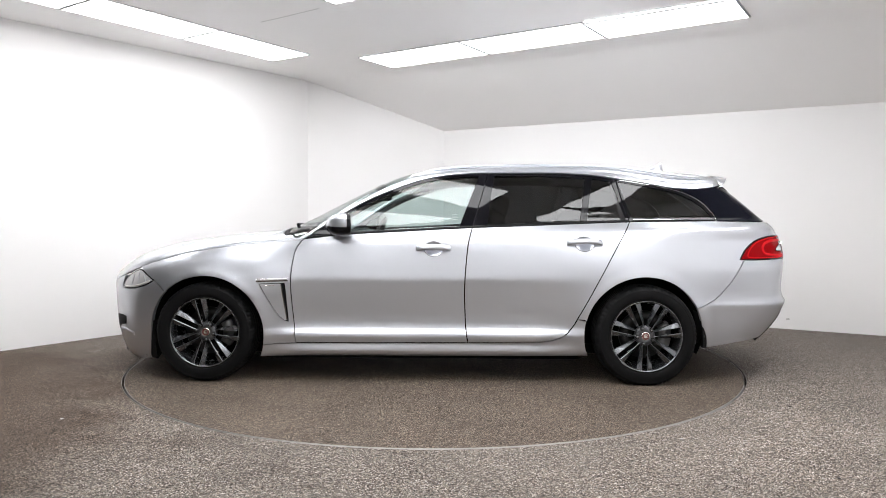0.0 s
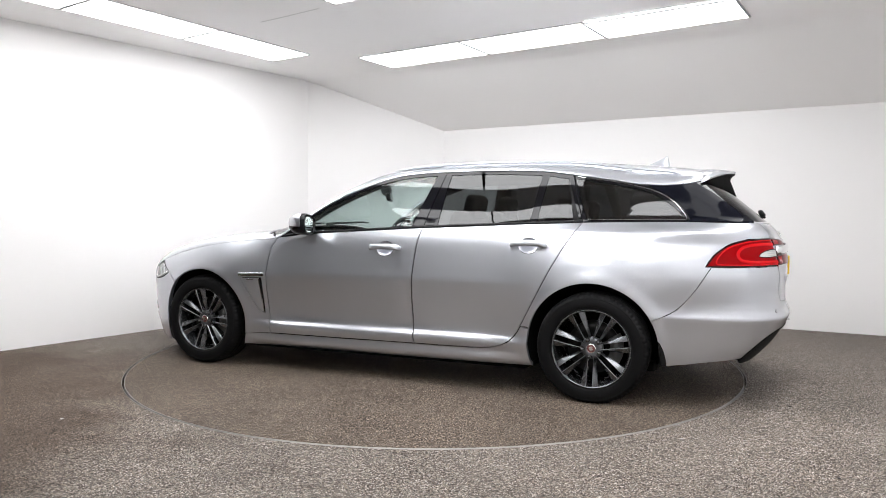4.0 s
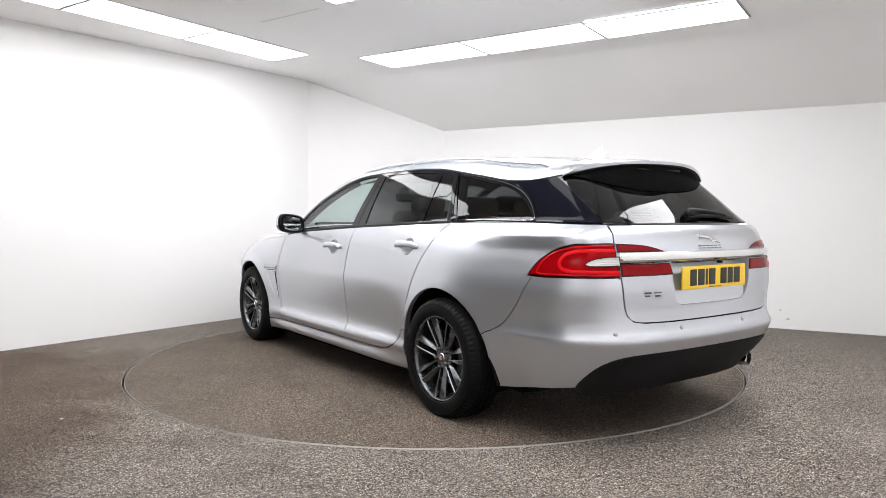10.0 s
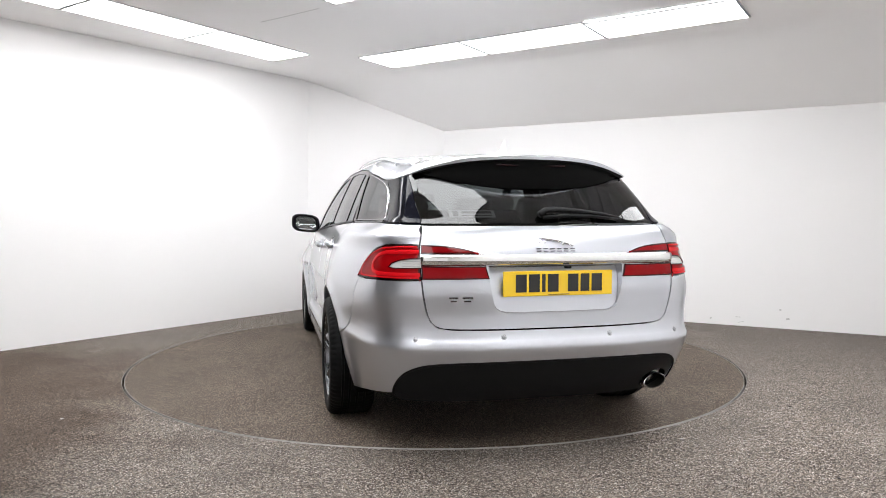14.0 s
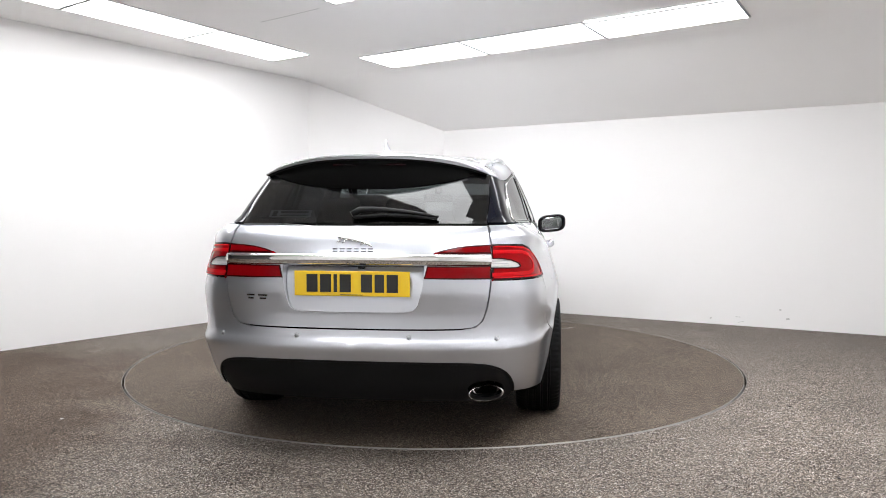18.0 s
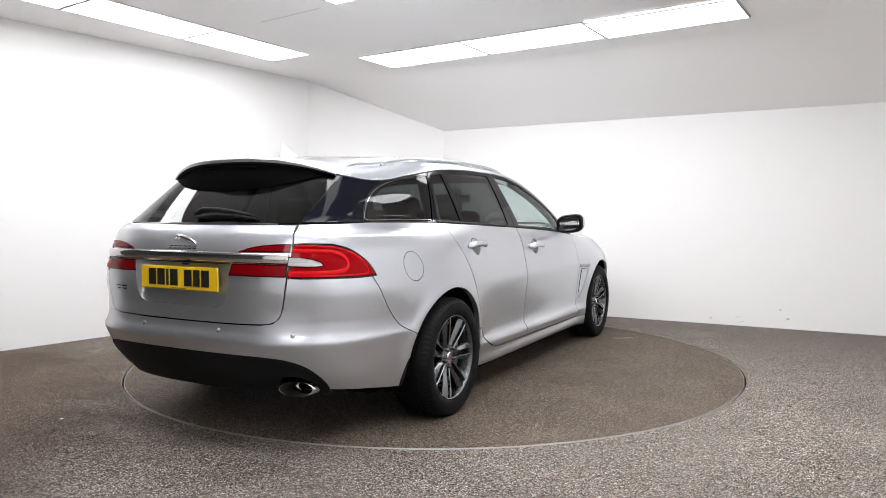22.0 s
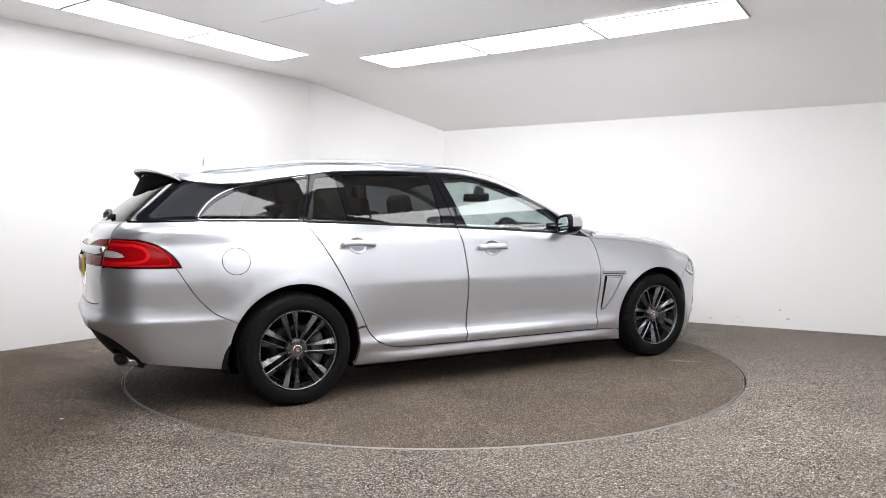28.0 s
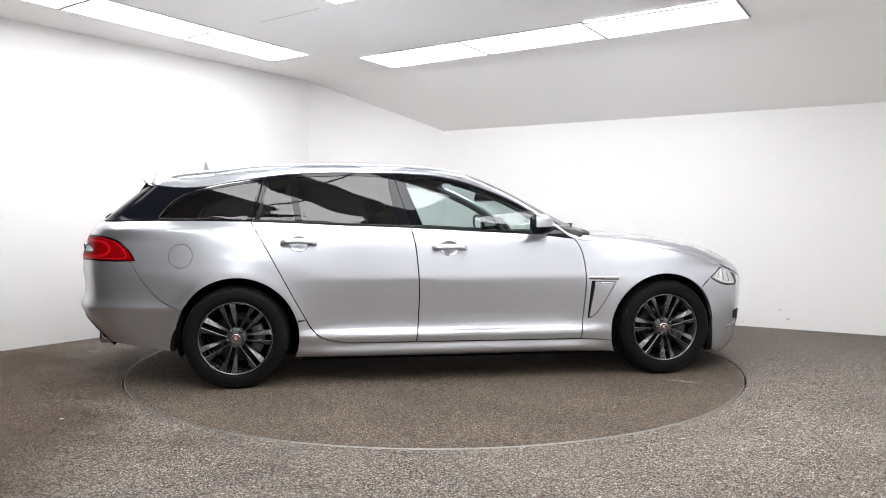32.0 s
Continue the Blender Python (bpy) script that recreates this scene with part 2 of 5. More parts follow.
# ---- the studio ----
H_CEIL, H_LOW = 2.70, 2.153
LEFT_DIR, BACK_DIR = Vector((0.6043, 0.7967, 0)), Vector((0.8696, -0.4938, 0))
CORNER_A, CORNER_B = Vector((-1.514, 2.875, 0)), Vector((0.097, 3.214, 0))
LEFT_END = CORNER_A - LEFT_DIR * 8.05
BACK_END = CORNER_B + BACK_DIR * 5.7
FAR_END = BACK_END - LEFT_DIR * 8.4


def wall_between(name, p, q, z0, z1, thick, inside, material=None):
    """An upright wall, its inner face on the line p-q, thickness away from the point inside."""
    d = (q - p).normalized()
    n = Vector((-d.y, d.x, 0))
    if (inside - p).dot(n) > 0:
        n = -n
    bm = bmesh.new()
    zt = z1 if isinstance(z1, (list, tuple)) else (z1, z1)
    low = [bm.verts.new(v + Vector((0, 0, z0))) for v in (p, q, q + n * thick, p + n * thick)]
    top = [bm.verts.new(v + Vector((0, 0, h))) for v, h in ((p, zt[0]), (q, zt[1]), (q + n * thick, zt[1]), (p + n * thick, zt[0]))]
    for i in range(4):
        bm.faces.new((low[i], low[(i + 1) % 4], top[(i + 1) % 4], top[i]))
    bm.faces.new(low[::-1])
    bm.faces.new(top)
    bmesh.ops.recalc_face_normals(bm, faces=bm.faces[:])
    return tagged(part(name, bm, material or M_WALL, smooth=False), kind="structure")


def build_room():
    mid = Vector((0, 0, 0))
    # the west wall is white beside the disc; past it an unseen dark wall, added for the car's dark reflections, runs
    # round to the camera's corner
    b0 = CORNER_A - LEFT_DIR * 5.0
    wall_between("wall_west", b0, CORNER_A, -0.1, H_CEIL, 0.15, mid)
    wall_between("wall_west_end", LEFT_END, b0, -0.1, H_CEIL, 0.15, mid, M_DARKWALL)
    wall_between("wall_corner", CORNER_A, CORNER_B, -0.1, (H_CEIL, H_LOW), 0.15, mid)
    wall_between("wall_north", CORNER_B, BACK_END, -0.1, H_LOW, 0.15, mid)
    wall_between("wall_east", BACK_END, FAR_END, -0.1, H_CEIL, 0.15, mid)
    turn = LEFT_END + (FAR_END - LEFT_END).normalized() * 3.5
    wall_between("wall_south_end", turn, LEFT_END, -0.1, H_CEIL, 0.15, mid, M_DARKWALL)
    wall_between("wall_south", FAR_END, turn, -0.1, H_CEIL, 0.15, mid)
    # flat ceiling up to the fold, then a slope down to the back wall
    bm = bmesh.new()
    fold_end = CORNER_A + BACK_DIR * 12.2
    n_back = Vector((0.4938, 0.8696, 0))
    far = FAR_END + BACK_DIR * 7
    west = LEFT_END - BACK_DIR * 0.12 - LEFT_DIR * 0.4

    def v(p, z):
        return bm.verts.new((p.x, p.y, z))
    lo = [v(west, H_CEIL), v(CORNER_A - BACK_DIR * 0.12, H_CEIL), v(fold_end, H_CEIL), v(far - LEFT_DIR * 0.1, H_CEIL)]
    bm.faces.new(lo)
    slope = (H_CEIL - H_LOW) / 1.091
    s0, s1 = v(CORNER_A - BACK_DIR * 0.12 + n_back * 1.25, H_CEIL - 1.25 * slope), v(fold_end + n_back * 1.25, H_CEIL - 1.25 * slope)
    bm.faces.new((lo[1], s0, s1, lo[2]))
    soft = [e for e in bm.edges if lo[1] in e.verts and lo[2] in e.verts]
    bmesh.ops.bevel(bm, geom=soft, offset=0.10, segments=6, affect="EDGES", profile=0.5)
    ext = bmesh.ops.extrude_face_region(bm, geom=bm.faces[:])
    bmesh.ops.translate(bm, vec=(0, 0, 0.12), verts=[g for g in ext["geom"] if isinstance(g, bmesh.types.BMVert)])
    bmesh.ops.recalc_face_normals(bm, faces=bm.faces[:])
    ob = tagged(part("ceiling", bm, M_CEIL), kind="structure")
    ob.data.set_sharp_from_angle(angle=radians(40))


def build_floor():
    bm = bmesh.new()
    inner = [bm.verts.new((2.266 * math.cos(2 * math.pi * i / 256), 2.266 * math.sin(2 * math.pi * i / 256), 0)) for i in range(256)]
    outer = [bm.verts.new((20 * math.cos(2 * math.pi * i / 256), 20 * math.sin(2 * math.pi * i / 256), 0)) for i in range(256)]
    down = [bm.verts.new((p.co.x, p.co.y, -0.06)) for p in inner]
    for i in range(256):
        j = (i + 1) % 256
        bm.faces.new((inner[i], outer[i], outer[j], inner[j]))
        bm.faces.new((inner[i], inner[j], down[j], down[i]))
    bmesh.ops.contextual_create(bm, geom=down)
    bmesh.ops.recalc_face_normals(bm, faces=bm.faces[:])
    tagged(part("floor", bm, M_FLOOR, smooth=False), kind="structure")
    ring = lathe([(2.266, -0.02), (2.266, 0.0012), (2.2685, 0.0012), (2.2685, -0.004)], 256, "Z")
    bmesh.ops.recalc_face_normals(ring, faces=ring.faces[:])
    tagged(part("floor_trim_ring", ring, M_STEEL), "thin steel ring round the turning disc in the floor", "trim", kind="structure")


def build_turntable():
    base = tagged(new("turntable"), "round turning disc of brown resin-bound stone set flush in the floor", "turntable")
    bm = bmesh.new()
    top = [bm.verts.new((2.2485 * math.cos(2 * math.pi * i / 256), 2.2485 * math.sin(2 * math.pi * i / 256), 0.0)) for i in range(256)]
    f = bm.faces.new(top)
    ext = bmesh.ops.extrude_face_region(bm, geom=[f])
    bmesh.ops.translate(bm, vec=(0, 0, -0.05), verts=[g for g in ext["geom"] if isinstance(g, bmesh.types.BMVert)])
    bmesh.ops.recalc_face_normals(bm, faces=bm.faces[:])
    part("disc", bm, M_FLOORDISC, base, smooth=False)
    rim = lathe([(2.2495, -0.03), (2.2495, 0.0012), (2.2525, 0.0012), (2.2525, -0.03)], 256, "Z")
    bmesh.ops.recalc_face_normals(rim, faces=rim.faces[:])
    part("edge_band", rim, M_STEEL, base, "worn steel edge band")
    return base


# flat light panels, flush under the ceiling
def light_panel(sx, sy):
    frame_bm = bmesh.new()
    for w, h, x, y in ((sx, 0.006, 0, sy / 2), (sx, 0.006, 0, -sy / 2)):
        box_bm(w, h, 0.012, pose(x, y, -0.006), bm=frame_bm)
    light = tagged(new("ceiling_light"), "flat white rectangular light panel flush with the ceiling, switched on", "ceiling light", "ceiling light panels")
    part("frame", frame_bm, M_ALU, light, smooth=False)
    for sg in (1, -1):
        part("end_seam", box_bm(0.016, sy, 0.014, pose(sg * (sx / 2 - 0.002), 0, -0.007)), M_SEAM, light, "thin grey end seam", smooth=False)
    part("diffuser", box_bm(sx - 0.020, sy - 0.007, 0.008, pose(0, 0, -0.0085)), M_PANEL, light, smooth=False)
    return light


def build_lights():
    z = H_CEIL - 0.001
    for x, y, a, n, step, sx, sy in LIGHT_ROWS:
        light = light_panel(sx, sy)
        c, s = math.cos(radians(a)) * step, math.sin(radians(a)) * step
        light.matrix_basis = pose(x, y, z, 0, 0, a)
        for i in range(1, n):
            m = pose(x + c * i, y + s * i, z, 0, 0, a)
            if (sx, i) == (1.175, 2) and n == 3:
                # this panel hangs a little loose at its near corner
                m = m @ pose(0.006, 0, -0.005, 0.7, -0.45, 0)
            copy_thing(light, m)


# (first panel's middle, direction, count, step, length, width)
LIGHT_ROWS = [
    (-0.129, 1.526, -33.4, 3, 1.187, 1.175, 0.56),     # along the back wall
    (-1.757, 1.186, 235.8, 3, 1.095, 1.083, 0.505),    # along the west wall
    (-0.42, -0.74, -33.4, 1, 1.187, 1.175, 0.56),      # over the disc
    (-1.05, -1.17, -33.4, 2, 1.187, 1.175, 0.56),      # camera side of the disc
    (-1.60, -2.27, -33.4, 2, 1.187, 1.175, 0.56),      # between the disc and the camera
    (-1.30, -4.72, 156.6, 1, 1.187, 1.175, 0.56),      # along the south wall: unseen panel added to brighten the car's tail
    (2.52, -1.15, 235.8, 4, 1.187, 1.175, 0.56),       # east side
]


# ---- the car's skin: sides and ends in (u, z), top in (x, v) ----
# x forward, y to the car's left, z up; u runs back along the side and round to the middle of the tail
X_TAIL, X_NOSE = -1.30, 0.90
SEC_DOOR = Curve1([(0.10, 0.70), (0.165, 0.835), (0.178, 0.868), (0.19, 0.888), (0.203, 0.896), (0.22, 0.896), (0.245, 0.889), (0.262, 0.889), (0.285, 0.896), (0.300, 0.900), (0.316, 0.9015), (0.328, 0.8988), (0.338, 0.891), (0.348, 0.8815), (0.358, 0.8755), (0.374, 0.8715), (0.395, 0.870), (0.43, 0.8708), (0.50, 0.8765), (0.58, 0.885), (0.64, 0.8918), (0.675, 0.8955), (0.69, 0.8965), (0.702, 0.896), (0.718, 0.894), (0.74, 0.8905), (0.77, 0.886), (0.82, 0.878),
                   (0.88, 0.868), (0.93, 0.858), (0.965, 0.848), (0.99, 0.839), (1.01, 0.830), (1.04, 0.814), (1.07, 0.803), (1.12, 0.786), (1.20, 0.754), (1.28, 0.719), (1.34, 0.690), (1.40, 0.657), (1.46, 0.62)])
SEC_REAR = Curve1([(0.10, 0.78), (0.165, 0.838), (0.20, 0.858), (0.28, 0.876), (0.36, 0.889), (0.44, 0.898), (0.49, 0.906), (0.515, 0.911), (0.528, 0.9118), (0.538, 0.909), (0.55, 0.9055), (0.57, 0.904), (0.60, 0.9045), (0.64, 0.908), (0.70, 0.913), (0.745, 0.915), (0.79, 0.909), (0.84, 0.898), (0.88, 0.888), (0.93, 0.873), (0.97, 0.858),
                   (1.01, 0.836), (1.035, 0.815), (1.055, 0.795), (1.07, 0.783), (1.12, 0.764), (1.20, 0.737), (1.28, 0.706), (1.34, 0.681), (1.40, 0.652), (1.46, 0.62)])
SEC_HAUNCH = Curve1([(0.10, 0.78), (0.165, 0.838), (0.20, 0.856), (0.28, 0.882), (0.36, 0.899), (0.44, 0.910), (0.52, 0.916), (0.60, 0.9185), (0.68, 0.918), (0.745, 0.915), (0.79, 0.909), (0.84, 0.899), (0.88, 0.889), (0.93, 0.874), (0.97, 0.858), (1.01, 0.836), (1.035, 0.815), (1.055, 0.795), (1.07, 0.783), (1.12, 0.764), (1.20, 0.737), (1.28, 0.706), (1.34, 0.681), (1.40, 0.652), (1.46, 0.62)])
SEC_FRONT = Curve1([(0.08, 0.80), (0.14, 0.868), (0.20, 0.884), (0.30, 0.897), (0.42, 0.906), (0.52, 0.913), (0.62, 0.918), (0.68, 0.916), (0.74, 0.905), (0.80, 0.887), (0.85, 0.866), (0.90, 0.842), (0.94, 0.818), (0.98, 0.80), (1.06, 0.78), (1.4, 0.657), (1.46, 0.62)])
TAIL_X = Curve1([(0.10, -2.10), (0.18, -2.26), (0.24, -2.36), (0.30, -2.42), (0.37, -2.478), (0.44, -2.519), (0.49, -2.542), (0.515, -2.552), (0.528, -2.5535), (0.537, -2.5518), (0.548, -2.5455), (0.560, -2.5385), (0.575, -2.533), (0.595, -2.5287), (0.615, -2.5265), (0.66, -2.5255), (0.72, -2.530), (0.775, -2.5345), (0.82, -2.532), (0.88, -2.524), (0.93, -2.512), (0.97, -2.496), (1.01, -2.474),
                 (1.04, -2.450), (1.06, -2.428), (1.075, -2.410), (1.10, -2.382), (1.16, -2.314), (1.22, -2.243), (1.28, -2.170), (1.34, -2.096), (1.40, -2.02), (1.46, -1.95)])
NOSE_X = Curve1([(0.08, 2.17), (0.12, 2.24), (0.18, 2.28), (0.26, 2.305), (0.35, 2.32), (0.45, 2.328), (0.55, 2.332), (0.62, 2.333), (0.68, 2.32), (0.74, 2.29), (0.80, 2.18), (0.86, 2.02), (0.95, 1.8), (1.46, 1.5)])


def smooth01(t):
    t = np.clip(t, 0, 1)
    return t * t * (3 - 2 * t)


def outline_table(n, m, ratio):
    a = np.linspace(0, 1, 4001)
    xi = np.concatenate([a * 0.9, np.linspace(0.9, 1, 4001)[1:]])
    eta = np.clip(1 - xi ** n, 0, 1) ** (1 / m)
    s = np.concatenate([[0], np.cumsum(np.hypot(np.diff(xi), np.diff(eta) * ratio))])
    return s / s[-1], xi, eta, s[-1]


TP, TXI, TETA, TLEN = outline_table(8, 3, 0.72)
NP_, NXI, NETA, NLEN = outline_table(5, 2.1, 0.62)
U_TAIL = -X_TAIL + TLEN * 1.24
U_NOSE = -X_NOSE - NLEN * 1.49
ARCHES = ((1.447, 0.322), (-1.447, 0.322))
ARCH_R = 0.386
TAIL_TAPER = 0.065


def half_width(x, z):
    wr, wf = smooth01((-x - 0.70) / 0.60), smooth01((x - 0.72) / 0.42)
    wt = smooth01((-x - 1.62) / 0.40)
    w = SEC_DOOR(z) * (1 - wr) * (1 - wf) + (SEC_REAR(z) * wt + SEC_HAUNCH(z) * (1 - wt)) * wr + SEC_FRONT(z) * wf
    # rear haunch and front wing swell, and a soft lip round the arches
    hz = np.exp(-((z - 0.74) / 0.20) ** 2)
    w = w + 0.012 * hz * np.exp(-((x + 1.50) / 0.42) ** 2) + 0.016 * np.exp(-((z - 0.66) / 0.16) ** 2) * np.exp(-((x - 1.45) / 0.36) ** 2)
    for cx, cz in ARCHES:
        r = np.hypot(x - cx, z - cz)
        w = w + 0.009 * np.exp(-((r - 0.392) / 0.045) ** 2) * smooth01((z - 0.1) / 0.2)
    # plan tapers in behind the rear wheels
    return w - (0.018 * smooth01((-x - 0.9) / 1.2) + 0.070 * smooth01((-x - 1.25) / 0.75)) * smooth01((z - 1.0) / 0.1) - TAIL_TAPER * smooth01((-x - 1.45) / 0.80) * (1 - smooth01((z - 0.93) / 0.13))


def tail_eta(xi, z):
    """How far the plan has closed in at the tail: round below the belt, squarer above it."""
    g = smooth01((z - 1.0) / 0.08)
    return np.interp(xi, TXI, TETA) * (1 - g) + np.clip(1 - np.clip(xi, 0, 1) ** 12, 0, 1) ** (1 / 3) * g


def skin(u, z):
    """Point on the left half's side, tail or nose."""
    u, z = np.asarray(u, float), np.asarray(z, float)
    pt = np.clip((u + X_TAIL) / (U_TAIL + X_TAIL), 0, 1)
    pn = np.clip((-u - X_NOSE) / (-U_NOSE - X_NOSE), 0, 1)
    xi_t = np.interp(pt, TP, TXI)
    xt = X_TAIL + xi_t * (TAIL_X(z) - X_TAIL)
    xn = X_NOSE + np.interp(pn, NP_, NXI) * (NOSE_X(z) - X_NOSE)
    x = np.where(u > -X_TAIL, xt, np.where(u < -X_NOSE, xn, -u))
    eta = tail_eta(xi_t, z) * np.interp(pn, NP_, NETA)
    return np.stack([x, eta * half_width(x, z), z], -1)


def u_of_x(x, z):
    if x < X_TAIL:
        return -X_TAIL + (U_TAIL + X_TAIL) * float(np.interp((x - X_TAIL) / (float(TAIL_X(z)) - X_TAIL), TXI, TP))
    if x > X_NOSE:
        return -X_NOSE + (U_NOSE + X_NOSE) * float(np.interp((x - X_NOSE) / (float(NOSE_X(z)) - X_NOSE), NXI, NP_))
    return -x


def u_of_y(y, z):
    """At the tail."""
    lo, hi = -X_TAIL + 0.2, U_TAIL
    for _ in range(40):
        mid = (lo + hi) / 2
        if skin(mid, z)[1] > y:
            lo = mid
        else:
            hi = mid
    return hi


def S(points):
    return [(u_of_x(x, z), z) for x, z in points]


def R(points):
    return [(u_of_y(y, z), z) for y, z in points]


# top edge of the side skin, and the height of the car's middle line
EDGE_Z = Curve1([(-2.20, 1.355), (-2.08, 1.327), (-1.95, 1.302), (-1.83, 1.293), (-1.70, 1.300), (-1.53, 1.328), (-1.29, 1.365), (-1.10, 1.389), (-0.77, 1.402), (-0.42, 1.401), (-0.18, 1.389), (0.01, 1.355), (0.20, 1.292), (0.39, 1.210), (0.57, 1.106), (0.71, 1.013), (0.79, 0.960), (0.87, 0.942), (1.0, 0.932), (1.2, 0.915),
                 (1.4, 0.889), (1.6, 0.852), (1.8, 0.800), (1.95, 0.748), (2.1, 0.690), (2.26, 0.640)])
MID_Z = Curve1([(-2.20, 1.392), (-2.10, 1.404), (-1.9, 1.428), (-1.7, 1.449), (-1.3, 1.470), (-0.8, 1.477), (-0.35, 1.468), (-0.05, 1.442), (0.15, 1.405), (0.40, 1.310), (0.65, 1.198), (0.85, 1.098), (0.98, 1.034), (1.06, 1.008), (1.2, 0.995), (1.4, 0.976), (1.6, 0.953), (1.8, 0.922), (2.0, 0.874), (2.15, 0.808), (2.26, 0.720)])
EDGE_PULL = Curve1([(-2.2, 0.05), (-1.8, 0.10), (-0.4, 0.115), (0.1, 0.10), (0.6, 0.06), (0.85, 0.05), (1.1, 0.06), (1.6, 0.10), (2.0, 0.11), (2.26, 0.07)])


def top_edge(x):
    x = np.asarray(x, float)
    ze = EDGE_Z(x)
    xi = np.clip((x - X_TAIL) / (TAIL_X(ze) - X_TAIL), 0, 1)
    xn = np.clip((x - X_NOSE) / (NOSE_X(ze) - X_NOSE), 0, 1)
    eta = np.where(x < X_TAIL, tail_eta(xi, ze), np.where(x > X_NOSE, np.interp(xn, NXI, NETA), 1.0))
    return eta * half_width(x, ze), ze


def top(x, v):
    """Roof, windscreen and bonnet: v from 0 at the edge to 1 at the middle line."""
    x, v = np.asarray(x, float), np.asarray(v, float)
    ye, ze = top_edge(x)
    zc, k = MID_Z(x), EDGE_PULL(x)
    p0y, p0z = ye, ze
    p1y, p1z = ye - 0.42 * k, np.minimum(ze + 0.9 * k, zc - 0.004)
    p2y, p2z = ye * 0.62, zc
    a, b, c, d = (1 - v) ** 3, 3 * v * (1 - v) ** 2, 3 * v * v * (1 - v), v ** 3
    return np.stack([x + 0 * v, a * p0y + b * p1y + c * p2y, a * p0z + b * p1z + c * p2z + d * zc], -1)


def inside(pts, loop):
    x, y = pts[:, 0], pts[:, 1]
    res = np.zeros(len(pts), bool)
    lx, ly = loop[:, 0], loop[:, 1]
    for i in range(len(loop)):
        x0, y0, x1, y1 = lx[i - 1], ly[i - 1], lx[i], ly[i]
        c = (y0 > y) != (y1 > y)
        if c.any():
            res ^= c & (x < (x1 - x0) * (y - y0) / ((y1 - y0) if y1 != y0 else 1e-12) + x0)
    return res


def tidy(loop, step):
    out = []
    n = len(loop)
    for i in range(n):
        a, b = np.array(loop[i]), np.array(loop[(i + 1) % n])
        d = np.linalg.norm(b - a)
        if d < 1e-5:
            continue
        k = max(1, int(math.ceil(d / step)))
        out += [a + (b - a) * j / k for j in range(k)]
    return np.array(out)


def shrink(loop, g):
    """Moves a closed outline inwards by g."""
    area = 0.5 * np.sum(np.roll(loop[:, 0], 1) * loop[:, 1] - loop[:, 0] * np.roll(loop[:, 1], 1))
    d0, d1 = loop - np.roll(loop, 1, 0), np.roll(loop, -1, 0) - loop
    d0, d1 = [d / np.maximum(np.linalg.norm(d, axis=1), 1e-9)[:, None] for d in (d0, d1)]
    t = d0 + d1
    t /= np.maximum(np.linalg.norm(t, axis=1), 0.3)[:, None]
    n = np.stack([-t[:, 1], t[:, 0]], -1) * (1 if area > 0 else -1)
    return loop + n * g


def normals_of(fn, p, q):
    e = 0.003
    du = fn(p + e, q) - fn(p - e, q)
    dv = fn(p, q + e) - fn(p, q - e)
    n = np.cross(du, dv)
    return n / np.maximum(np.linalg.norm(n, axis=-1), 1e-12)[..., None]


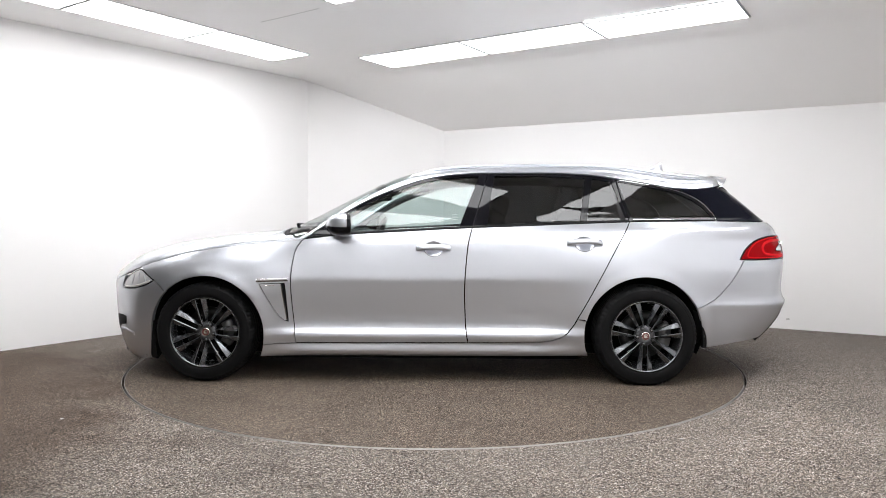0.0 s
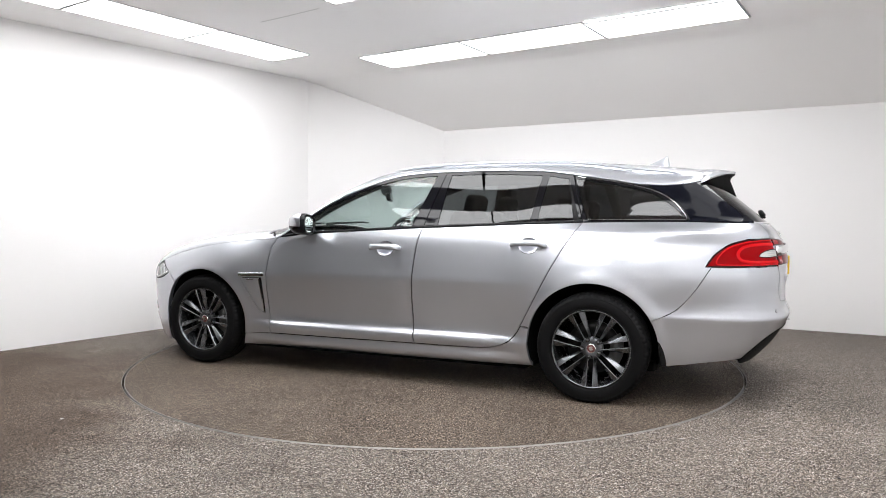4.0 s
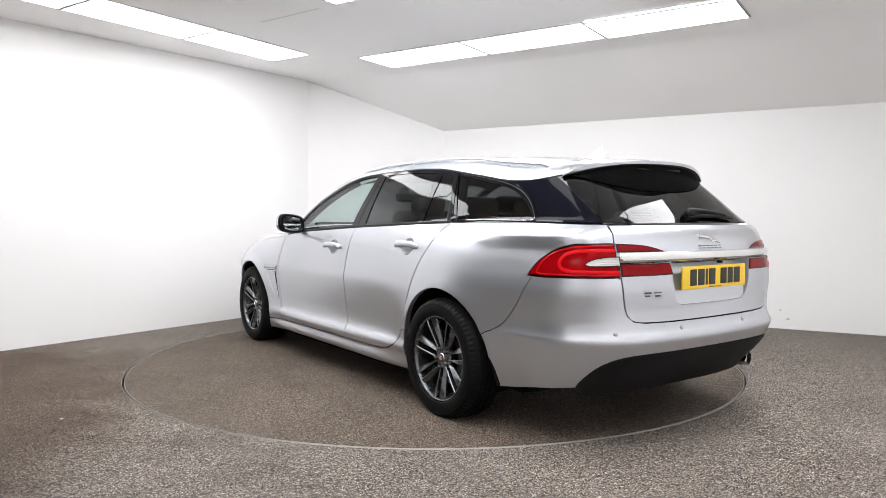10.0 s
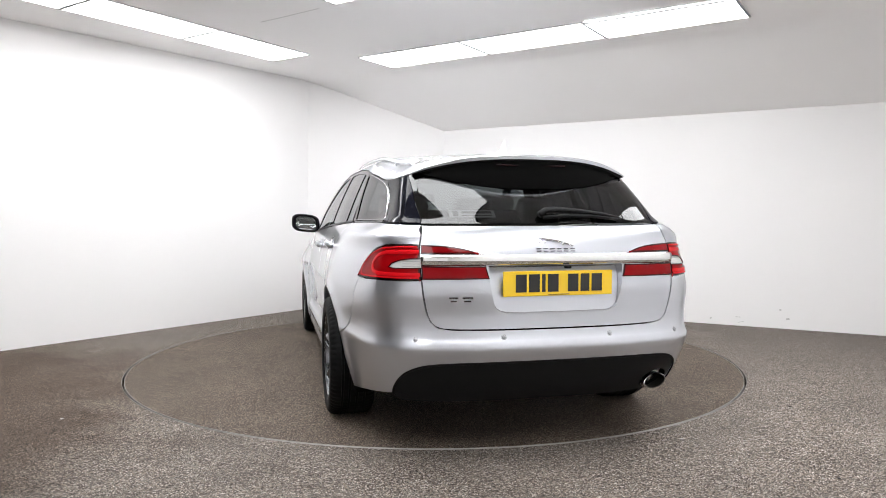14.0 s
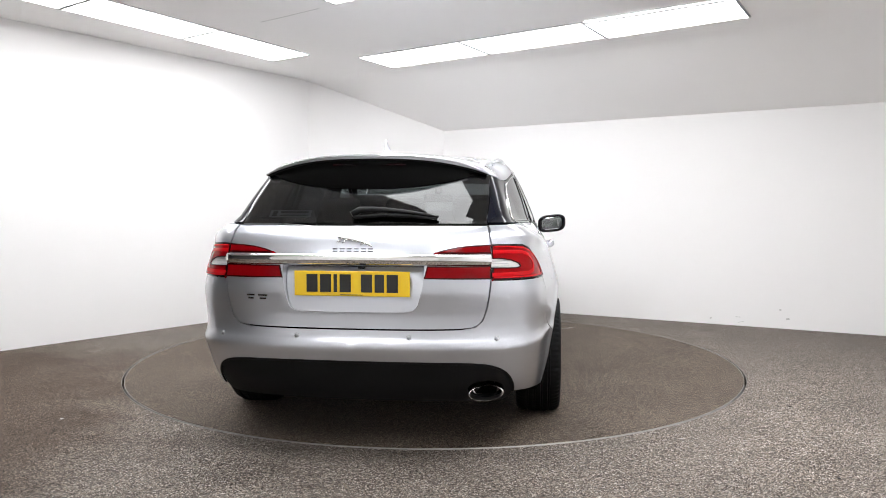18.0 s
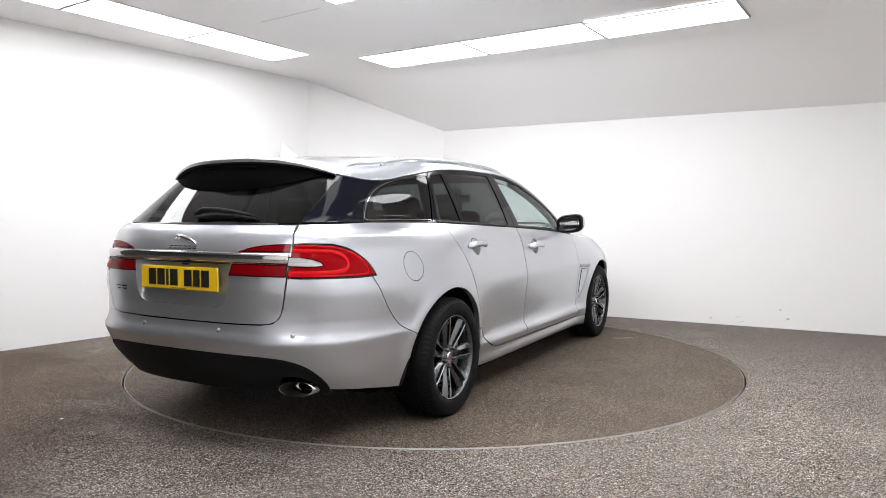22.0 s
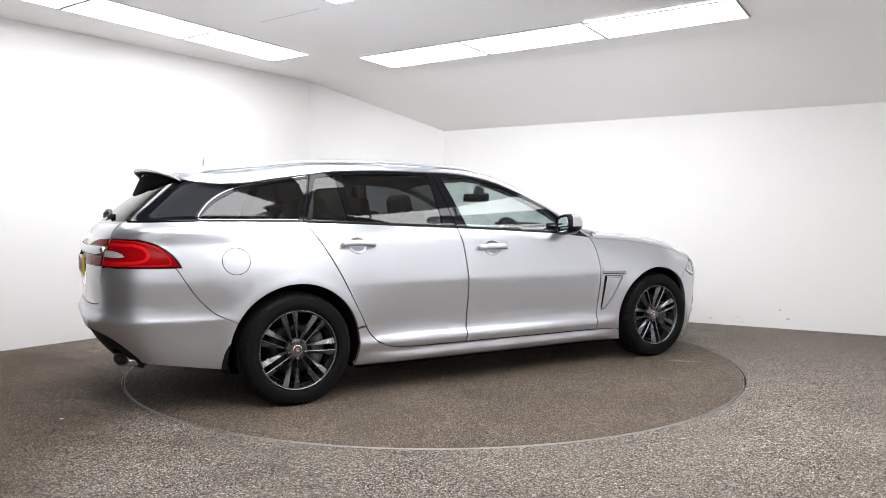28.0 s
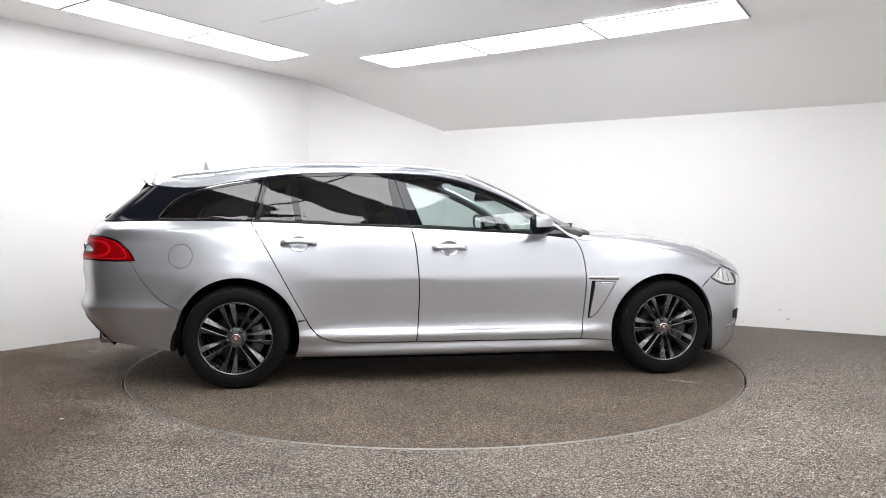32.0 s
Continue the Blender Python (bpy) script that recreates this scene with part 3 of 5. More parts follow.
def panel(name, fn, loop, material, parent, label="", holes=(), step=0.022, gap=0.0024, lift=0.0, thick=0.012, mirror=None, side=1, sgn=1, lim=None):
    """A skin panel cut out of fn by closed outlines, with its edge turned in by thick.
    mirror: the p (or q) value of the middle line across which it is doubled; side -1: the car's right; lift: how far proud."""
    loops = [tidy(loop, step)] + [tidy(h, step) for h in holes]
    axis, val = mirror if mirror else (0, None)
    if gap:
        loops = [shrink(loops[0], gap)] + [shrink(h, -gap) for h in loops[1:]]
        if mirror:
            m0 = np.abs(loops[0][:, axis] - val) < abs(gap) * 3
            loops[0][m0, axis] = val
    lo, hi = loops[0].min(0), loops[0].max(0)
    gx, gy = np.meshgrid(np.arange(lo[0] + step / 2, hi[0], step), np.arange(lo[1] + step / 2, hi[1], step))
    pts = np.stack([gx.ravel(), gy.ravel()], -1)
    ok = inside(pts, loops[0])
    for h in loops[1:]:
        ok &= ~inside(pts, h)
    pts = pts[ok]
    bd = np.vstack(loops)
    if len(pts):
        keep = np.ones(len(pts), bool)
        for i in range(0, len(pts), 400):
            d = np.min(np.hypot(pts[i:i + 400, None, 0] - bd[None, :, 0], pts[i:i + 400, None, 1] - bd[None, :, 1]), 1)
            keep[i:i + 400] = d > step * 0.55
        pts = pts[keep]
    allp = np.vstack([bd, pts])
    edges, k = [], 0
    for l in loops:
        edges += [(k + i, k + (i + 1) % len(l)) for i in range(len(l))]
        k += len(l)
    nb = k
    vs, _, fs, ov, _, _ = delaunay_2d_cdt([Vector(p) for p in allp], edges, [], 0, 1e-7)
    P = np.array([(v.x, v.y) for v in vs])
    F = np.array([f for f in fs if len(f) == 3])
    cen = P[F].mean(1)
    ok = inside(cen, loops[0])
    for h in loops[1:]:
        ok &= ~inside(cen, h)
    F = F[ok]
    X, N = fn(P[:, 0], P[:, 1]), normals_of(fn, P[:, 0], P[:, 1]) * sgn
    if mirror:
        on_mid = np.abs(P[:, axis] - val) < 1e-4
        N[on_mid, 1] = 0
        N /= np.maximum(np.linalg.norm(N, axis=1), 1e-9)[:, None]
    X = X + N * lift
    bnd = {}
    for a, b, c in F:
        for e in ((a, b), (b, c), (c, a)):
            bnd[e] = 1
    rim = [e for e in bnd if (e[1], e[0]) not in bnd]
    if mirror:
        onm = np.abs(P[:, axis] - val) < 1e-4
        rim = [e for e in rim if not (onm[e[0]] and onm[e[1]])]
    verts, norms, faces = list(X), list(N), [tuple(f) for f in F]
    # outward faces
    t = F[len(F) // 2]
    if np.dot(np.cross(X[t[1]] - X[t[0]], X[t[2]] - X[t[0]]), N[t[0]]) < 0:
        faces = [f[::-1] for f in faces]
        rim = [(b, a) for a, b in rim]
    if thick:
        idx = {}
        for a, b in rim:
            for w in (a, b):
                if w not in idx:
                    idx[w] = (len(verts), len(verts) + 1)
                    verts += [X[w], X[w] - N[w] * thick]
                    norms += [np.zeros(3), np.zeros(3)]
            d = X[b] - X[a]
            o = np.cross(d, N[a])
            o /= max(np.linalg.norm(o), 1e-9)
            for w in (a, b):
                for j in idx[w]:
                    norms[j] = norms[j] + o
            faces.append((idx[a][0], idx[a][1], idx[b][1], idx[b][0]))
    V, Nn = np.array(verts), np.array(norms)
    Nn /= np.maximum(np.linalg.norm(Nn, axis=1), 1e-9)[:, None]
    FL = [tuple(int(i) for i in f) for f in faces]
    if mirror:
        n = len(V)
        mid = np.abs(V[:, 1]) < 1e-4
        mp = np.arange(n) + n
        V2, N2 = V * [1, -1, 1], Nn * [1, -1, 1]
        Nn[mid, 1] = 0
        FL += [tuple(int(i) if mid[i] else int(mp[i]) for i in f[::-1]) for f in FL]
        V, Nn = np.vstack([V, V2]), np.vstack([Nn, N2])
    if side < 0:
        V, Nn = V * [1, -1, 1], Nn * [1, -1, 1]
        FL = [f[::-1] for f in FL]
    me = bpy.data.meshes.new(name)
    me.from_pydata([tuple(v) for v in V], [], FL)
    me.materials.append(material)
    me.shade_smooth()
    me.normals_split_custom_set_from_vertices([tuple(n) for n in Nn])
    ob = new(name, me)
    ob.parent = parent
    if label:
        ob["label"] = label
    return ob


def strip(name, fn, line, width, material, parent, label="", lift=0.002, thick=0.004, side=1, sgn=1, round_=True):
    """A moulding that follows a line on the skin, of a given width, lying across the line in the skin."""
    L = np.array(line, float)
    X, N = fn(L[:, 0], L[:, 1]), normals_of(fn, L[:, 0], L[:, 1]) * sgn
    d = np.gradient(X, axis=0)
    d /= np.linalg.norm(d, axis=1)[:, None]
    a = np.cross(N, d)
    prof = [(-0.5, 0), (-0.5, 0.6), (-0.3, 1), (0.3, 1), (0.5, 0.6), (0.5, 0)] if round_ else [(-0.5, 0), (-0.5, 1), (0.5, 1), (0.5, 0)]
    bm = bmesh.new()
    rows = [[bm.verts.new(X[i] * [1, side, 1] + (a[i] * [1, side, 1]) * w * width + (N[i] * [1, side, 1]) * (lift + h * thick)) for w, h in prof] for i in range(len(L))]
    for r0, r1 in zip(rows, rows[1:]):
        for k in range(len(prof) - 1):
            bm.faces.new((r0[k], r0[k + 1], r1[k + 1], r1[k]))
    bm.faces.new(rows[0])
    bm.faces.new(rows[-1])
    bmesh.ops.recalc_face_normals(bm, faces=bm.faces[:])
    ob = part(name, bm, material, parent, label)
    ob.data.set_sharp_from_angle(angle=radians(50))
    return ob


# ---- cut lines of the body, (x, z) on the side or (y, z) at the tail ----
BELT = [(0.80, 0.952), (0.556, 0.979), (0.185, 1.001), (-0.32, 1.027), (-0.75, 1.044), (-1.08, 1.058), (-1.37, 1.067), (-1.68, 1.071), (-1.96, 1.073)]
BELT_Z = Curve1(BELT)
DOOR_F = [(0.80, 0.952), (0.822, 0.930), (0.853, 0.872), (0.873, 0.76), (0.878, 0.62), (0.868, 0.46), (0.861, 0.385), (0.854, 0.313), (0.848, 0.262)]
DOOR_B = [(-0.322, 1.027), (-0.305, 0.96), (-0.292, 0.893), (-0.278, 0.745), (-0.271, 0.596), (-0.276, 0.447), (-0.279, 0.38), (-0.287, 0.31), (-0.294, 0.268)]
DOOR_R = [(-0.294, 0.268), (-0.55, 0.269), (-0.75, 0.274), (-0.85, 0.288), (-0.93, 0.321), (-0.985, 0.378), (-1.012, 0.425), (-1.076, 0.544), (-1.148, 0.681), (-1.219, 0.814), (-1.291, 0.939), (-1.372, 1.067)]
BUMP_SIDE = [(-1.819, 0.513), (-1.862, 0.531), (-1.934, 0.575), (-2.023, 0.677), (-2.111, 0.818)]
LAMP_UP = [(-2.079, 0.818), (-2.10, 0.855), (-2.135, 0.898), (-2.206, 0.947), (-2.297, 0.974)]
GATE = [(0.588, 1.064), (0.598, 1.02), (0.608, 0.976), (0.613, 0.90), (0.610, 0.825), (0.603, 0.755), (0.590, 0.69), (0.572, 0.642), (0.540, 0.615), (0.48, 0.606), (0.30, 0.603), (0.0, 0.602)]
VALANCE = [(0.0, 0.457), (0.30, 0.457), (0.50, 0.453), (0.60, 0.440), (0.660, 0.410), (0.690, 0.37), (0.703, 0.325), (0.702, 0.290)]


VENT = [(1.082, 0.656), (0.918, 0.660), (0.913, 0.62), (0.898, 0.402), (0.925, 0.410), (0.958, 0.440), (0.990, 0.485), (1.03, 0.555)]


def cup_outline(x, z):
    return [(x + 0.060 * math.cos(2 * math.pi * i / 32), z + 0.046 * math.sin(2 * math.pi * i / 32)) for i in range(32)]


def arch_arc(k, a0, a1, r=ARCH_R):
    cx, cz = ARCHES[k]
    return arc(cx, cz, r, a0, a1, 40)


def smooth_line(points):
    return spline(points, 6)


def edge_line(x0, x1, dz=0.0, n=40):
    return [(x, float(EDGE_Z(x)) + dz) for x in np.linspace(x0, x1, n)]


def belt_line(x0, x1, dz=0.0, n=20):
    return [(x, float(BELT_Z(x)) + dz) for x in np.linspace(x0, x1, n)]


def lamp_low():
    return S([(-2.111, 0.817), (-2.20, 0.816), (-2.29, 0.818)]) + R([(0.66, 0.82), (0.61, 0.822)])


def build_body(car):
    doors = {}
    for side, word in ((1, "left"), (-1, "right")):
        kw = dict(side=side)
        # doors
        fd = panel("front_door", skin, S(belt_line(-0.322, 0.80)) + S(smooth_line(DOOR_F))[1:] + S([(0.3, 0.264)]) + S(smooth_line(DOOR_B))[::-1][:-1], M_PAINT, car, "closed silver front door", gap=0.0040, holes=[S(cup_outline(-0.067, 0.887))], **kw)
        rd = panel("rear_door", skin, S(belt_line(-1.372, -0.322)) + S(smooth_line(DOOR_B))[1:] + S(smooth_line(DOOR_R))[1:-1], M_PAINT, car, "closed silver rear door", gap=0.0040, holes=[S(cup_outline(-1.058, 0.922))], **kw)
        build_handle(fd, -0.067, 0.891, side)
        build_handle(rd, -1.058, 0.926, side)
        doors[side] = (fd, rd)
        # sill
        a = arch_arc(1, 14, -22)
        f = arch_arc(0, 191, 204)
        panel("sill", skin, S(smooth_line(DOOR_R[:7])) + S(a) + S([(-1.04, 0.178), (0, 0.170), (1.05, 0.168)]) + S(f[::-1]) + S([(0.95, 0.258), (0.848, 0.262), (0.3, 0.264)]), M_PAINT, car, "flared silver sill panel", gap=0.0040, thick=0.03, **kw)
        # wings and quarters
        panel("front_wing", skin, S(edge_line(0.80, 1.915)) + S([(1.875, 0.724), (1.802, 0.676), (1.745, 0.632)]) + S(arch_arc(0, 46, 191)) + S([(0.95, 0.258), (0.848, 0.262)]) + S(smooth_line(DOOR_F))[::-1][1:-1],
              M_PAINT, car, "silver front wing", holes=[S(VENT)], thick=0.02, **kw)
        build_vent(car, side)
        quarter = S(smooth_line(DOOR_R[6:]))[::-1] + S([(-1.058, 0.425)]) + S(arch_arc(1, 14, 153)) + S(smooth_line(BUMP_SIDE))[1:] + S(smooth_line(LAMP_UP)) + R([(0.64, 0.977)]) + R(GATE[:3])[::-1] + S(belt_line(-1.96, -1.372))
        cap_hole = S(arc(-1.795, 0.848, 0.0745, 0, 352, 44)) if side < 0 else None
        q = panel("rear_quarter", skin, quarter, M_PAINT, car, "silver rear quarter panel", holes=[cap_hole] if cap_hole else [], thick=0.03, **kw)
        if cap_hole:
            panel("fuel_flap", skin, cap_hole, M_PAINT, q, "round silver fuel flap", gap=0.0014, **kw)
        lamp = S(smooth_line(LAMP_UP)) + R([(0.64, 0.977), (0.6105, 0.976), (0.6135, 0.90), (0.6105, 0.822)]) + lamp_low()[::-1]
        build_tail_lamp(car, lamp, side)
        # headlamp
        head = S(smooth_line([(1.802, 0.676), (1.86, 0.716), (1.915, 0.746), (1.985, 0.722), (2.045, 0.672), (2.075, 0.625)]) + smooth_line([(2.06, 0.609), (1.96, 0.614), (1.875, 0.635), (1.81, 0.668)]))
        build_headlamp(car, head, side)
        # small dark duct with a bright blade in the bumper's corner
        panel("duct", skin, S([(2.175, 0.30), (2.125, 0.345), (2.065, 0.356), (2.056, 0.415), (2.10, 0.424), (2.185, 0.418), (2.19, 0.35)]), M_TRIM, car, "dark bumper duct", lift=0.0025, thick=0.004, **kw)
        strip("blade", skin, S([(2.125, 0.318), (2.09, 0.322), (2.04, 0.312), (1.985, 0.300)]), 0.022, M_PAINT, car, "silver blade beside the bumper duct", side=side)
        # black pillar panel behind the last window
        dpan = S(spline([(-1.965, 1.075), (-1.978, 1.092), (-1.955, 1.135), (-1.90, 1.197), (-1.83, 1.244), (-1.76, 1.278)], 6)) + S(edge_line(-1.74, -2.08, 0.0, 16)) + R([(0.576, 1.326), (0.580, 1.25), (0.585, 1.16), (0.588, 1.074)]) + S([(-2.2, 1.074)])
        panel("pillar_panel", skin, dpan, M_PILLAR, car, "dark navy-black panel on the rear pillar", lift=-0.002, **kw)
        # window surrounds and panes
        ze = -0.003
        fhole = S([(0.60, 0.994), (0.2, 1.016), (-0.236, 1.038), (-0.366, 1.374)] + edge_line(-0.36, 0.53, -0.026, 24) + [(0.585, 1.062), (0.615, 1.02)])
        panel("window_surround", skin, S(belt_line(0.80, -0.322)) + S([(-0.432, 1.392)]) + S(edge_line(-0.44, 0.79, ze)), M_BLACK, fd, "gloss-black door window surround", holes=[fhole], lift=-0.002, **kw)
        panel("window_pane", skin, fhole, M_FRONTGLASS, fd, "clear greenish door glass", lift=-0.006, gap=-0.004, thick=0, **kw)
        r1 = S([(-0.425, 1.050), (-0.472, 1.376), (-0.77, 1.378), (-1.088, 1.363), (-1.038, 1.069), (-0.75, 1.062)])
        r2 = S([(-1.088, 1.072), (-1.138, 1.357), (-1.262, 1.337), (-1.346, 1.080)])
        panel("window_surround", skin, S(belt_line(-0.322, -1.372)) + S([(-1.292, 1.355)]) + S(edge_line(-1.28, -0.46, ze)) + S([(-0.432, 1.392)]), M_BLACK, rd, "gloss-black door window surround", holes=[r1, r2], lift=-0.002, **kw)
        panel("window_pane", skin, r1, M_PRIVACY, rd, "dark tinted door glass", lift=-0.006, gap=-0.004, thick=0, **kw)
        panel("quarterlight", skin, r2, M_PRIVACY, rd, "dark tinted fixed quarterlight", lift=-0.006, gap=-0.004, thick=0, **kw)
        r3 = S([(-1.400, 1.084), (-1.312, 1.336)] + spline([(-1.33, 1.333), (-1.53, 1.299), (-1.70, 1.262), (-1.81, 1.217), (-1.885, 1.163), (-1.938, 1.108), (-1.945, 1.092), (-1.92, 1.087)], 6) + [(-1.6, 1.087)])
        sur = S(belt_line(-1.372, -1.955)) + S(spline([(-1.965, 1.075), (-1.978, 1.092), (-1.955, 1.135), (-1.90, 1.197), (-1.83, 1.244), (-1.76, 1.278)], 6)) + S(edge_line(-1.74, -1.30, ze, 16))
        panel("window_surround", skin, sur, M_BLACK, q, "gloss-black window surround", holes=[r3], lift=-0.0015, **kw)
        panel("window_pane", skin, r3, M_PRIVACY, q, "dark tinted rear side glass", lift=-0.006, gap=-0.004, thick=0, **kw)
        strip("bright_trim", skin, S(spline([(-1.40, 1.0795), (-1.6, 1.0815), (-1.9, 1.081), (-1.955, 1.083), (-1.965, 1.095), (-1.945, 1.128), (-1.895, 1.186), (-1.82, 1.237), (-1.72, 1.275), (-1.55, 1.313), (-1.32, 1.349)], 5)), 0.0024, M_CHROME, q, "thin bright window trim", lift=0, side=side)
        strip("belt_moulding", skin, S(belt_line(0.77, -0.318, 0.006, 30)), 0.013, M_SEAL, fd, "black belt moulding", lift=0, side=side)
        strip("belt_moulding", skin, S(belt_line(-0.328, -1.366, 0.006, 30)), 0.013, M_SEAL, rd, "black belt moulding", lift=0, side=side)
        # inner lining of the whole side: closes the shut lines and the cabin
        lining = S(belt_line(0.78, -2.05, -0.012)) + S([(-2.1, 1.05), (-2.1, 0.60)]) + S([(-1.87, 0.5)]) + S(arch_arc(1, 155, 14, 0.40)) + S([(-1.03, 0.20), (1.03, 0.19)]) + S(arch_arc(0, 192, 46, 0.40)) + S([(1.80, 0.66), (1.6, 0.80), (1.2, 0.86), (0.85, 0.90)])
        panel("inner_lining", skin, lining, M_UNDER, car, "dark inner side lining", lift=-0.022, gap=0, thick=0, step=0.06, **kw)
        # wheel-arch liner
        for k in (0, 1):
            cx, cz = ARCHES[k]
            bm = bmesh.new()
            rows = []
            for a in np.linspace(-20, 200, 41):
                x, z = cx + 0.392 * math.cos(radians(a)), cz + 0.392 * math.sin(radians(a))
                yo = float(skin(u_of_x(x, max(z, 0.15)), max(z, 0.15))[1]) - 0.012
                rows.append([bm.verts.new((x, side * yo, z)), bm.verts.new((x, side * 0.55, z))])
            for r0, r1_ in zip(rows, rows[1:]):
                bm.faces.new((r0[0], r0[1], r1_[1], r1_[0]))
            bmesh.ops.contextual_create(bm, geom=[r[1] for r in rows])
            part("wheel_arch_liner", bm, M_UNDER, car, "black wheel-arch liner")
    mt, mn = (0, U_TAIL), (0, U_NOSE)
    bump = R(GATE[4:])[::-1] + lamp_low()[::-1] + S(smooth_line(BUMP_SIDE))[::-1][1:] + S(arch_arc(1, 153, 171)) + S([(-1.840, 0.370), (-1.860, 0.325), (-1.870, 0.280), (-1.873, 0.236), (-1.97, 0.248), (-2.07, 0.264), (-2.20, 0.280)]) + R(smooth_line(VALANCE))[::-1]
    panel("rear_bumper", skin, bump, M_PAINT, car, "silver rear bumper", mirror=mt, thick=0.025)
    val = R(smooth_line(VALANCE)) + R([(0.692, 0.268), (0.66, 0.248), (0.3, 0.242), (0.0, 0.242)])
    pipe_hole = R([(0.583 + 0.084 * math.cos(2 * math.pi * i / 36), max(0.249, 0.300 + 0.060 * math.sin(2 * math.pi * i / 36))) for i in range(36)])
    for sd in (1, -1):
        panel("rear_valance", skin, val, M_TRIM, car, "matt black rear valance", lift=-0.006, thick=0.03, gap=0.0, side=sd, holes=[pipe_hole] if sd < 0 else [])
    recess = R(spline([(0.0, 0.884), (0.2, 0.884), (0.29, 0.884)], 4) + spline([(0.315, 0.884), (0.316, 0.86), (0.310, 0.80), (0.296, 0.735), (0.282, 0.702), (0.25, 0.686), (0.20, 0.683), (0.0, 0.681)], 5))
    gate = panel("tailgate", skin, R(smooth_line(GATE)) + recess[::-1] + R([(0.0, 1.064), (0.3, 1.064)]), M_PAINT, car, "closed silver tailgate", mirror=mt, thick=0.062, step=0.018, gap=0.0048)
    def hollow(u, z):
        # deep under the bright bar, running out flush at the foot
        d = 0.050 * np.clip((np.asarray(z, float) - 0.672) / 0.21, 0, 1.1)
        nn = normals_of(skin, np.minimum(np.asarray(u, float), U_TAIL - 0.004), np.asarray(z, float))
        nn[..., 1] *= np.clip((U_TAIL - np.asarray(u, float)) / 0.08, 0, 1)
        return skin(u, z) - nn * d[..., None]
    panel("plate_recess", hollow, recess, M_PAINT, gate, "silver recess behind the number plate", mirror=mt, lift=-0.002, gap=-0.003, thick=0)
    panel("tail_backing", skin, [(U_TAIL, 0.28), (U_TAIL, 1.06)] + R([(0.3, 1.06), (0.60, 1.06), (0.66, 0.9), (0.66, 0.7), (0.60, 0.30), (0.3, 0.28)]), M_UNDER, car, "dark tailgate backing", mirror=mt, lift=-0.075, gap=0, thick=0, step=0.05)
    fnb = S(edge_line(2.05, 2.24, -0.006, 8)) + [(U_NOSE, 0.655), (U_NOSE, 0.13)] + S([(2.0, 0.108), (1.865, 0.135), (1.853, 0.20), (1.840, 0.27)]) + S(arch_arc(0, 0, 46)) + S([(1.802, 0.676), (1.81, 0.666), (1.875, 0.633), (1.96, 0.612), (2.06, 0.607), (2.078, 0.625)])
    panel("front_bumper", skin, fnb, M_PAINT, car, "silver front bumper", mirror=mn, thick=0.03)
    # tail window
    panel("tail_window", skin, R([(0.0, 1.070), (0.3, 1.070), (0.588, 1.070), (0.585, 1.16), (0.580, 1.25), (0.576, 1.33), (0.3, 1.352), (0.0, 1.360)]), M_PRIVACY, gate, "dark tinted tailgate window", mirror=mt, lift=-0.003, thick=0.0)
    # top: roof with its side rails, windscreen, scuttle, bonnet
    mv = (1, 1.0)
    roof = panel("roof", top, [(-2.055, 1.0), (-2.055, 0.0), (-1.5, 0), (-0.5, 0), (0.2, 0), (0.80, 0.0), (0.83, 0.03), (0.84, 0.12), (0.60, 0.14), (0.30, 0.15), (0.12, 0.17), (0.085, 0.4), (0.07, 1.0)], M_PAINT, car, "silver roof panel with the screen pillars", mirror=mv, sgn=-1, thick=0.02)
    panel("windscreen", top, [(0.07, 1.0), (0.085, 0.4), (0.12, 0.17), (0.30, 0.15), (0.60, 0.14), (0.84, 0.12), (0.93, 0.35), (0.985, 1.0)], M_FRONTGLASS, car, "clear windscreen", mirror=mv, sgn=-1, lift=-0.003, thick=0)
    panel("scuttle", top, [(0.885, 0.22), (0.935, 0.22), (0.975, 0.4), (1.025, 1.0), (0.985, 1.0), (0.93, 0.35)], M_TRIM, car, "black scuttle panel", mirror=mv, sgn=-1, lift=-0.006)
    panel("bonnet", top, [(0.985, 0.085), (0.86, 0.09), (0.885, 0.22), (0.935, 0.22), (0.975, 0.4), (1.025, 1.0), (2.235, 1.0), (2.20, 0.45), (2.10, 0.2), (1.95, 0.085)], M_PAINT, car, "silver bonnet", mirror=mv, sgn=-1, gap=0.0008)
    for side in (1, -1):
        panel("wing_top", top, [(0.80, 0.0), (0.83, 0.03), (0.845, 0.09), (0.86, 0.09), (0.985, 0.085), (1.95, 0.085), (2.10, 0.2), (2.20, 0.45), (2.235, 0.7), (2.24, 0.0)], M_PAINT, car, "silver wing top", side=side, sgn=-1, gap=0.0008)
    panel("headlining", top, [(-2.0, 1.0), (-2.0, 0.05), (0.05, 0.05), (0.05, 1.0)], M_LINER, car, "grey headlining", mirror=mv, sgn=-1, lift=-0.065, thick=0, step=0.05)
    panel("grille_backing", skin, [(U_NOSE, 0.64), (U_NOSE, 0.14), (U_NOSE + 0.55, 0.14), (U_NOSE + 0.55, 0.60)], M_UNDER, car, "black grille opening", mirror=mn, lift=-0.03, thick=0, step=0.06)
    # underbody
    bm = bmesh.new()
    pts = [(2.15, 0.55), (1.9, 0.78), (1.86, 0.78), (1.84, 0.60), (1.06, 0.60), (1.03, 0.82), (-1.03, 0.82), (-1.06, 0.60), (-1.78, 0.60), (-1.80, 0.50)]
    outline = pts + [(x, -y) for x, y in pts[::-1]]
    prism(outline, 0.06, pose(0, 0, 0.150), bm=bm)
